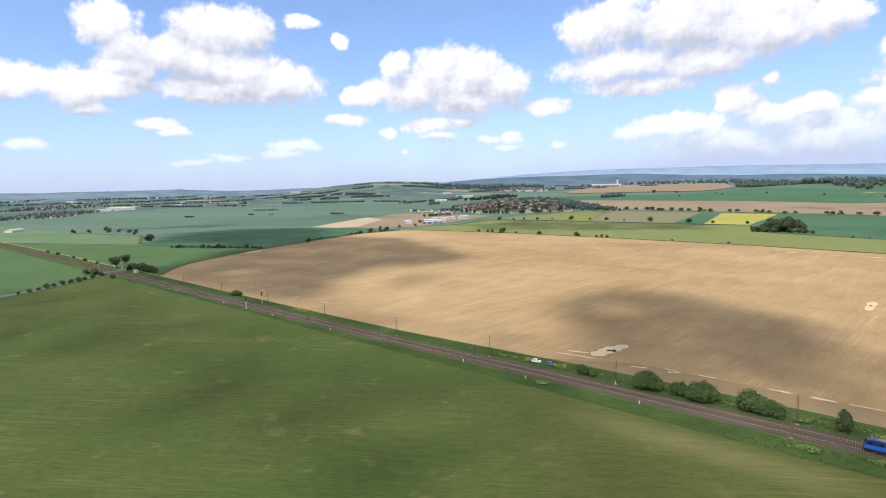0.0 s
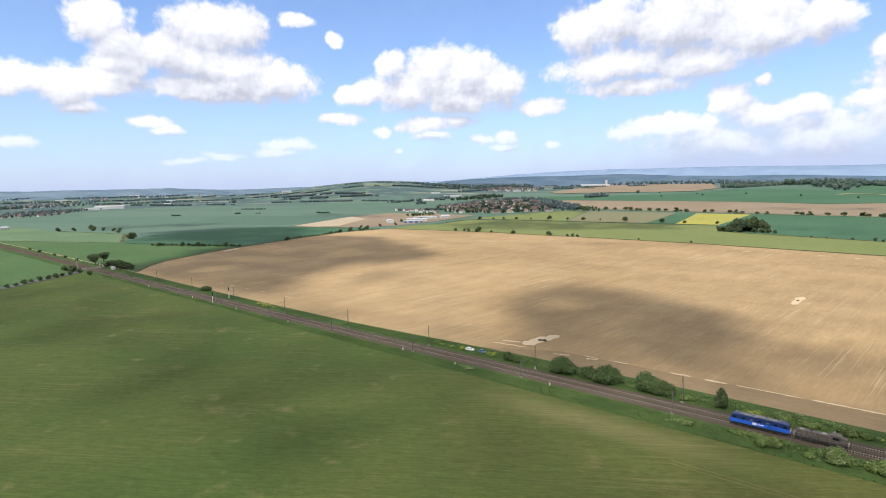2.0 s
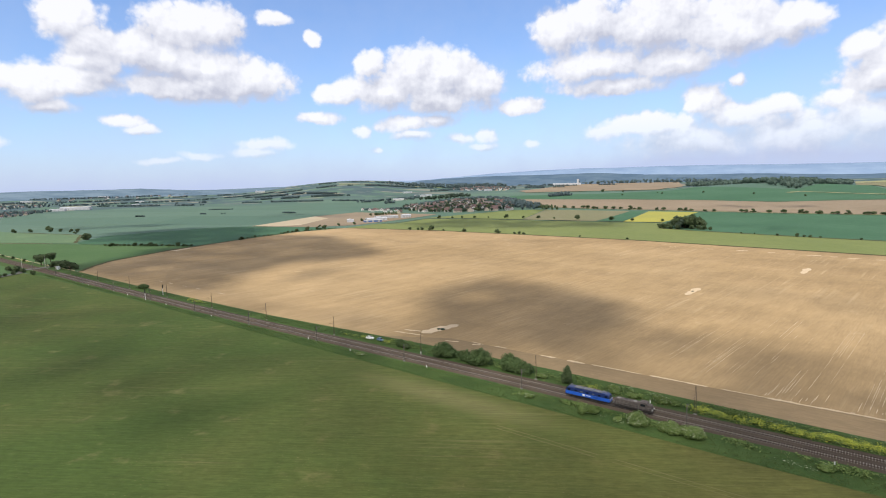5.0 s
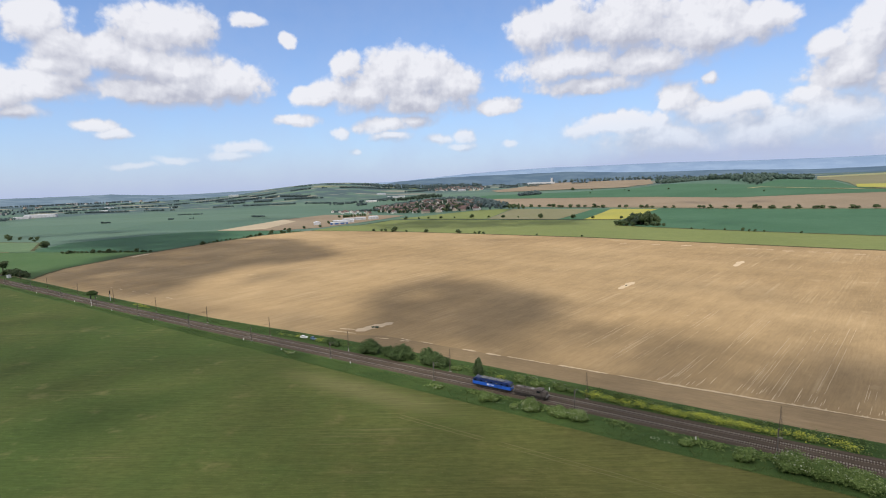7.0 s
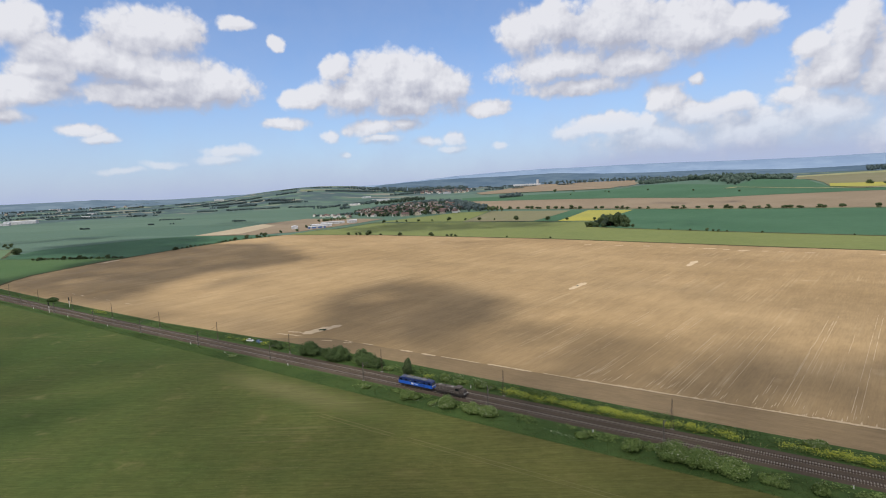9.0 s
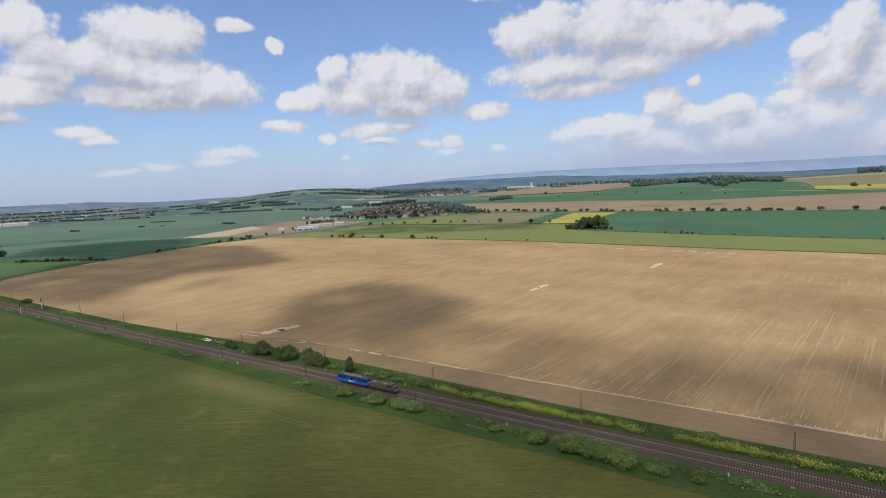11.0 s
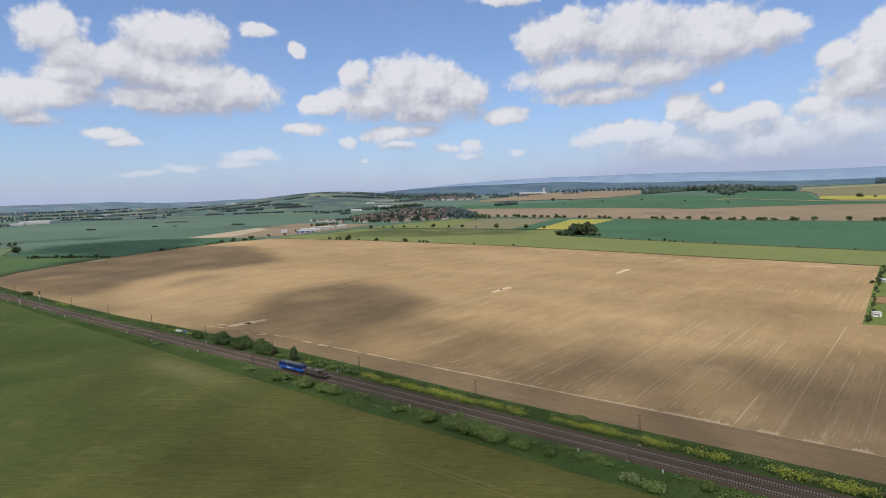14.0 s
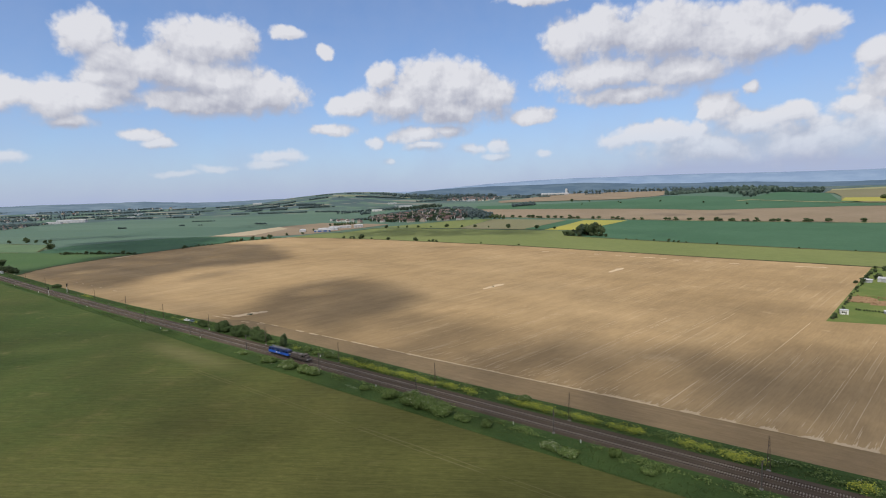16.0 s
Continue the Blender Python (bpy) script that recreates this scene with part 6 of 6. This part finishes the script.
hall("industrial_hall", -566, 560, 16, 32, 3.6, -38, M_SHED_BLUE, M_SHED_GREY, "low industrial hall with bright blue walls")
hall("industrial_hall", -585, 590, 16, 40, 4.6, -38, M_SHED, M_SHED, "white sheet-metal hall behind the blue one")
hall("industrial_hall", -612, 648, 18, 46, 4.0, -34, M_SHED, M_SHED_GREY, "long grey-roofed hall with white walls")
hall("industrial_hall", -580, 672, 12, 18, 5.5, -30, M_SHED, M_SHED, "tall white hall beside the road")
hall("industrial_hall", -610, 545, 12, 24, 4.5, 50, M_SHED, M_SHED, "small white shed near the blue hall")
hall("industrial_hall", -2140, 620, 34, 96, 9, -35, M_SHED, M_SHED, "large white warehouse beside the far town", 1.5, 8)
hall("industrial_hall", -2085, 545, 24, 46, 6, -35, M_SHED, M_SHED_GREY, "pale warehouse annex with grey roof", 1.5, 4)
hall("industrial_hall", -1172, 82, 14, 36, 4, 45, M_PLASTER, M_SHED_GREY, "pale farm hall standing in the fields", 2.0, 4)
hall("industrial_hall", -1290, 3030, 26, 170, 10, -66, M_SHED, M_SHED, "white farm hall on the slope", 1.5, 6)
hall("industrial_hall", -1255, 3120, 11, 11, 34, 0, M_SHED, M_SHED, "tall white silo tower by the farm", 1.0, 1)
hall("industrial_hall", -1249, 1554, 16, 70, 6, -40, M_SHED, M_SHED_GREY, "long pale hall among far trees", 1.5, 4)
hall("industrial_hall", -1204, 1361, 14, 50, 5, -40, M_PLASTER, M_SHED, "pale farm building among far trees", 1.5, 3)
for x, y, w, l, h in ((-2700, 1100, 14, 40, 7), (-3300, 800, 18, 50, 8), (-3500, 1250, 20, 60, 9), (-1500, 1750, 14, 40, 6), (-1250, 2050, 14, 36, 7), (-3000, 2000, 18, 60, 9), (-2300, 900, 14, 30, 6)):
    hall("industrial_hall", x, y, w, l, h, -30, M_SHED, M_SHED, "distant white hall on the plain", 1.0, 2)

# ---- level crossing and signals ----
M_BLACK = plain("black_enamel", (0.015, 0.015, 0.015), 0.5, vary=0.05)


def signal(x, y):
    ob = thing("railway_signal", x, y, bed_z(x) + 0.1, 0, "railway light signal on a white post", "signal", "railway signals")
    bm = bmesh.new()
    tube(bm, (0, 0, -0.3), (0, 0, 5.2), 0.14, seg=10)
    part("post", bm, M_WHITE, ob)
    head = part("head", boxes((-0.12, 0.18, -0.35, 0.35, 5.0, 7.6), bevel=0.06), M_BLACK, ob, "black signal head")
    for z in (5.5, 6.2, 6.9):
        bm = bmesh.new()
        tube(bm, (0.17, 0, z), (0.32, 0, z), 0.16, 0.13, 12)
        part("lens", bm, M_GLASS, head)
    part("ladder", boxes((-0.4, -0.36, -0.22, -0.18, 0, 6), (-0.4, -0.36, 0.18, 0.22, 0, 6), *[(-0.4, -0.37, -0.2, 0.2, 0.4 + i * 0.5, 0.44 + i * 0.5) for i in range(11)]), M_STEEL, ob)
    part("foot", boxes((-0.4, 0.4, -0.4, 0.4, -0.4, 0.3), bevel=0.04), M_CONCRETE, ob)
    return ob


signal(-233.5, -6.8)
signal(-240, 8.6)


def lamp_mast(x, y, h):
    ob = thing("lamp_post", x, y, terrain(x, y), 0, "pale concrete lamp post at the level crossing", "lamp post", "crossing lamp posts")
    bm = bmesh.new()
    tube(bm, (0, 0, -0.3), (0, 0, h), 0.22, 0.13, 10)
    part("post", bm, M_CONCRETE, ob)
    bm = bmesh.new()
    tube(bm, (0, 0, h - 0.1), (1.4, 0, h + 0.25), 0.06, seg=8)
    arm = part("arm", bm, M_CONCRETE, ob)
    part("lamp_head", boxes((1.2, 2.0, -0.16, 0.16, h + 0.16, h + 0.34), bevel=0.05), M_STEEL, arm)
    return ob


lamp_mast(-482, -8, 10.5)
lamp_mast(-476, 9, 10.5)
hut = thing("relay_hut", -447, 10.5, terrain(-447, 10.5) + 0.1, 0, "small white relay hut beside the level crossing", "hut")
part("wall", boxes((-2, 2, -1.3, 1.3, -0.3, 2.5), bevel=0.03), M_WHITE, hut)
part("roof", boxes((-2.3, 2.3, -1.6, 1.6, 2.5, 2.7), bevel=0.03), M_SHED_GREY, hut)
part("door", boxes((-0.5, 0.5, -1.33, -1.28, 0, 2.0)), M_SHED_GREY, hut)
sheet("crossing_road", [(-474, -13), (-465, -13), (-465.5, 14), (-473.5, 14)], M_ROAD, 0.42, 6, "asphalt of the level crossing over the rails", "road")


def stake(x, y, h=1.0, mat=None, label="short white marker post beside the track"):
    ob = thing("marker_post", x, y, terrain(x, y) + 0.1, 0, label, "marker post", "track marker posts")
    part("post", boxes((-0.16, 0.16, -0.1, 0.1, -0.2, h * 0.8), bevel=0.02), mat or M_WHITE, ob)
    part("cap", boxes((-0.19, 0.19, -0.13, 0.13, h * 0.8, h), bevel=0.02), M_CONCRETE, ob)
    return ob


for x, y in ((-27.6, -8.2), (157.5, -6.9), (17, -6.6), (222, -6.8), (-60, -6.4), (-205, -6.6), (3.2, 6.4), (-150, -6.6), (-262, -6.4), (-330, -7), (246, -6.9), (105, 7.4)):
    stake(x, y, rng.uniform(0.9, 1.3))


# ---- parked cars on the verge ----
M_TYRE = plain("tyre_rubber", (0.02, 0.02, 0.02), 0.9, vary=0.1)
M_CARBLUE = plain("faded_blue_car_paint", (0.10, 0.17, 0.30), 0.35, vary=0.08)


def car(x, y, turn, paint, label):
    ob = thing("car", x, y, terrain(x, y) + 0.12, turn, label, "car", "parked cars")
    body = part("body", loft([(-2.05, 0.72, 0.35, 0.80), (-1.9, 0.82, 0.25, 0.95), (1.2, 0.84, 0.25, 0.95), (1.95, 0.80, 0.27, 0.82), (2.1, 0.70, 0.35, 0.72)], 0.05), paint, ob)
    part("roof", loft([(-1.75, 0.70, 0.94, 1.1), (-1.2, 0.64, 0.94, 1.42), (0.35, 0.64, 0.94, 1.42), (1.15, 0.72, 0.94, 0.98)], 0.04), paint, body)
    for s in (-1, 1):
        part("side_window", boxes((-1.2, 0.3, s * 0.68 - 0.02, s * 0.68 + 0.02, 1.02, 1.32), bevel=0.01), M_GLASS, body)
        part("headlight", boxes((2.0, 2.1, s * 0.52 - 0.14, s * 0.52 + 0.14, 0.55, 0.70), bevel=0.02), M_LAMP, body)
    glass = part("windscreen", boxes((-0.02, 0.02, -0.58, 0.58, -0.36, 0.36), bevel=0.01), M_GLASS, body)
    glass.matrix_basis = pose(0.80, 0, 1.20, 0, -58, 0)
    for wx in (-1.3, 1.3):
        for s in (-1, 1):
            bm = bmesh.new()
            tube(bm, (wx, s * 0.82, 0.3), (wx, s * 0.66, 0.3), 0.31, seg=16)
            wheel = part("tyre", bm, M_TYRE, ob)
            bm = bmesh.new()
            tube(bm, (wx, s * 0.83, 0.3), (wx, s * 0.80, 0.3), 0.19, seg=12)
            part("rim", bm, M_STEEL, wheel)
    return ob


car(-34.0, 11.4, 12, M_WHITE, "small white hatchback parked on the verge")
car(-27.2, 11.8, -10, M_CARBLUE, "faded blue car parked among yellow weeds")

# ---- garden plot at the field's corner ----
M_TIMBER = plain("weathered_timber", (0.17, 0.14, 0.11), 0.9, vary=0.2)
M_RUBBLE = crop("rubble_heap", (0.27, 0.175, 0.095), (0.23, 0.15, 0.085), (0.38, 0.27, 0.16), grain=2.0)


def garden_hut(x, y, turn):
    ob = thing("garden_hut", x, y, terrain(x, y) + 0.15, turn, "small white garden hut with pale roof on the grass", "hut")
    part("wall", boxes((-2.6, 2.6, -2.0, 2.0, -0.2, 2.7), bevel=0.04), M_WHITE, ob)
    part("roof", boxes((-2.9, 2.9, -2.3, 2.3, 2.7, 2.95), bevel=0.04), M_SHED, ob)
    part("door", boxes((0.4, 1.4, -2.04, -1.98, 0, 2.0), bevel=0.01), M_GREY_LIGHT, ob)
    for xx in (-2.0, -0.8):
        pane = part("window", boxes((xx, xx + 0.9, -2.03, -1.99, 1.0, 1.9), bevel=0.01), M_GLASS, ob)
        part("window_frame", boxes((xx - 0.06, xx + 0.96, -2.02, -1.995, 0.94, 1.0), (xx - 0.06, xx + 0.96, -2.02, -1.995, 1.9, 1.96)), M_TIMBER, pane)
    part("floor_beam", boxes((-2.7, 2.7, -2.1, -1.8, -0.3, 0.0), (-2.7, 2.7, 1.8, 2.1, -0.3, 0.0), bevel=0.02), M_TIMBER, ob)
    ob.scale = (0.72, 0.72, 0.9)
    return ob


garden_hut(302.3, 226, 14)
hall("shed", 326, 352, 7, 16, 2.8, 78, M_SHED, M_SHED_GREY, "low grey-roofed shed on the garden plot", 0.9, 2)
hall("shed", 312, 346, 3, 5, 2.2, 78, M_SHED, M_SHED, "small white shed on the garden plot", 0.6, 1)


def heap(x, y, w, d, h, seed):
    r2 = random.Random(seed)
    verts, faces, n = [], [], 22
    for j in range(n + 1):
        for i in range(n + 1):
            a, b = i / n * 2 - 1, j / n * 2 - 1
            k = max(0.0, 1 - (a * a + b * b)) ** 0.8
            zz = h * k * (0.65 + 0.5 * noise.noise((a * 3 + seed, b * 3, 1)) + 0.2 * r2.random())
            verts.append((a * w / 2, b * d / 2, max(-0.1, zz)))
    for j in range(n):
        for i in range(n):
            q = j * (n + 1) + i
            faces.append((q, q + 1, q + n + 2, q + n + 1))
    ob = link("earth_mound", verts, faces, M_RUBBLE)
    ob.location = (x, y, terrain(x, y) + 0.12)
    return tagged(ob, "low mound of reddish earth on the garden plot", "mound")


heap(310, 276, 16, 22, 1.3, 1)
heap(325, 268, 22, 18, 1.1, 2)


def chunks(count, x0, x1, y0, y1):
    verts, faces = [], []
    for _ in range(count):
        x, y, s = rng.uniform(x0, x1), rng.uniform(y0, y1), rng.uniform(0.12, 0.5)
        z, i = terrain(x, y) + 0.2 + rng.uniform(0, 0.7), len(verts)
        verts += [(x + vx * s * rng.uniform(0.6, 1.2), y + vy * s * rng.uniform(0.6, 1.2), z + vz * s * 0.6) for vx, vy, vz in ICO_V]
        faces += [tuple(i + k for k in q) for q in ICO_F]
    return tagged(link("rubble", verts, faces, M_RUBBLE), "loose reddish clods and rubble on the grass", "rubble", kind="stuff")


chunks(260, 302, 334, 262, 288)
for x0, y0, x1, y1 in ((307, 240, 328, 238), (316, 360, 345, 356)):
    woodland("garden_hedge", belt([(x0, y0), (x1, y1)], 1.1, 0.2, int(x0)), 1.0, M_LEAF_FAR, "low dark garden hedge", int(y0), 0.25, 40)
for i in range(34):
    y = 210 + 6.2 * i
    place(shrub, 296.8 + 0.083 * (y - 203) + rng.uniform(-0.5, 2.0), y, rng.uniform(0.15, 0.42) * (1.6 if 330 < y < 400 else 1.0), rng.uniform(0, 360), rng.uniform(0.7, 1.2))
for x, y, k in ((299, 213, .35), (309, 345, .7), (305, 338, .5), (318, 366, .9), (311, 352, .6), (316, 398, .6), (322, 410, .8), (330, 404, .7), (316, 420, .5), (335, 420, .8), (345, 390, .7), (313, 385, .5)):
    place(shrub, x, y, k, rng.uniform(0, 360))
for x, y in ((324, 228), (322, 236)):
    hall("shed", x, y, 2.4, 3, 1.9, 20, M_SHED, M_SHED, "small white hutch on the grass", 0.4, 1)
for i in range(10):
    ob = thing("fence_post", 298.4 + i * 1.7, 209 + i * 23, None, 0, "weathered wooden fence post at the plot's edge", "fence post", "plot fence posts")
    part("post", boxes((-0.07, 0.07, -0.07, 0.07, -0.2, 1.4), bevel=0.01), M_TIMBER, ob)

# the models for the copies stand among them
spare = ((tree_a, 512, 905), (tree_b, 540, 898), (tree_c, -508, 24), (grove_a, -30, 655), (grove_b, -45, 652), (shrub, 560, 893), (H1, -600, 880), (H2, -575, 905), (H3, -545, 870), (H4, -625, 930))
for ob, x, y in spare:
    ob.matrix_basis = pose(x, y, terrain(x, y) + 0.05, 0, 0, 35)

# ---- sleepers ----
def sleeper_blocks(x, y, z):
    """A concrete sleeper: bare between the rails, its ends nearly covered by the ballast."""
    verts, faces = [], []
    for y0, y1, top, w in ((-1.25, -0.68, 0.35, 0.12), (-0.68, 0.68, 0.43, 0.15), (0.68, 1.25, 0.35, 0.12)):
        k = len(verts)
        v, f = block(x - w, x + w, y + y0, y + y1, z + 0.28, z + top)
        verts += v
        faces += [tuple(k + q for q in face) for face in f]
    return verts, faces


def sleeper_mesh():
    v, f = sleeper_blocks(0.0, 0.0, 0.0)
    me = bpy.data.meshes.new("sleeper")
    me.from_pydata(v, [], f)
    me.materials.append(M_SLEEPER)
    return me


SLEEPER = sleeper_mesh()
PITCH = 0.66
for track, yc in TRACKS:
    verts, faces = [], []
    for i in range(int(-420 / PITCH), int(420 / PITCH)):
        x = i * PITCH
        if 186 < x < 284:
            ob = new("sleeper", SLEEPER)
            ob.parent = track
            ob.location = (x, yc, bed_z(x))
        else:
            k = len(verts)
            v, f = sleeper_blocks(x, yc, bed_z(x))
            verts += v
            faces += [tuple(k + q for q in face) for face in f]
    rest = link("sleepers", verts, faces, M_SLEEPER, track)
    rest["kind"] = "stuff"
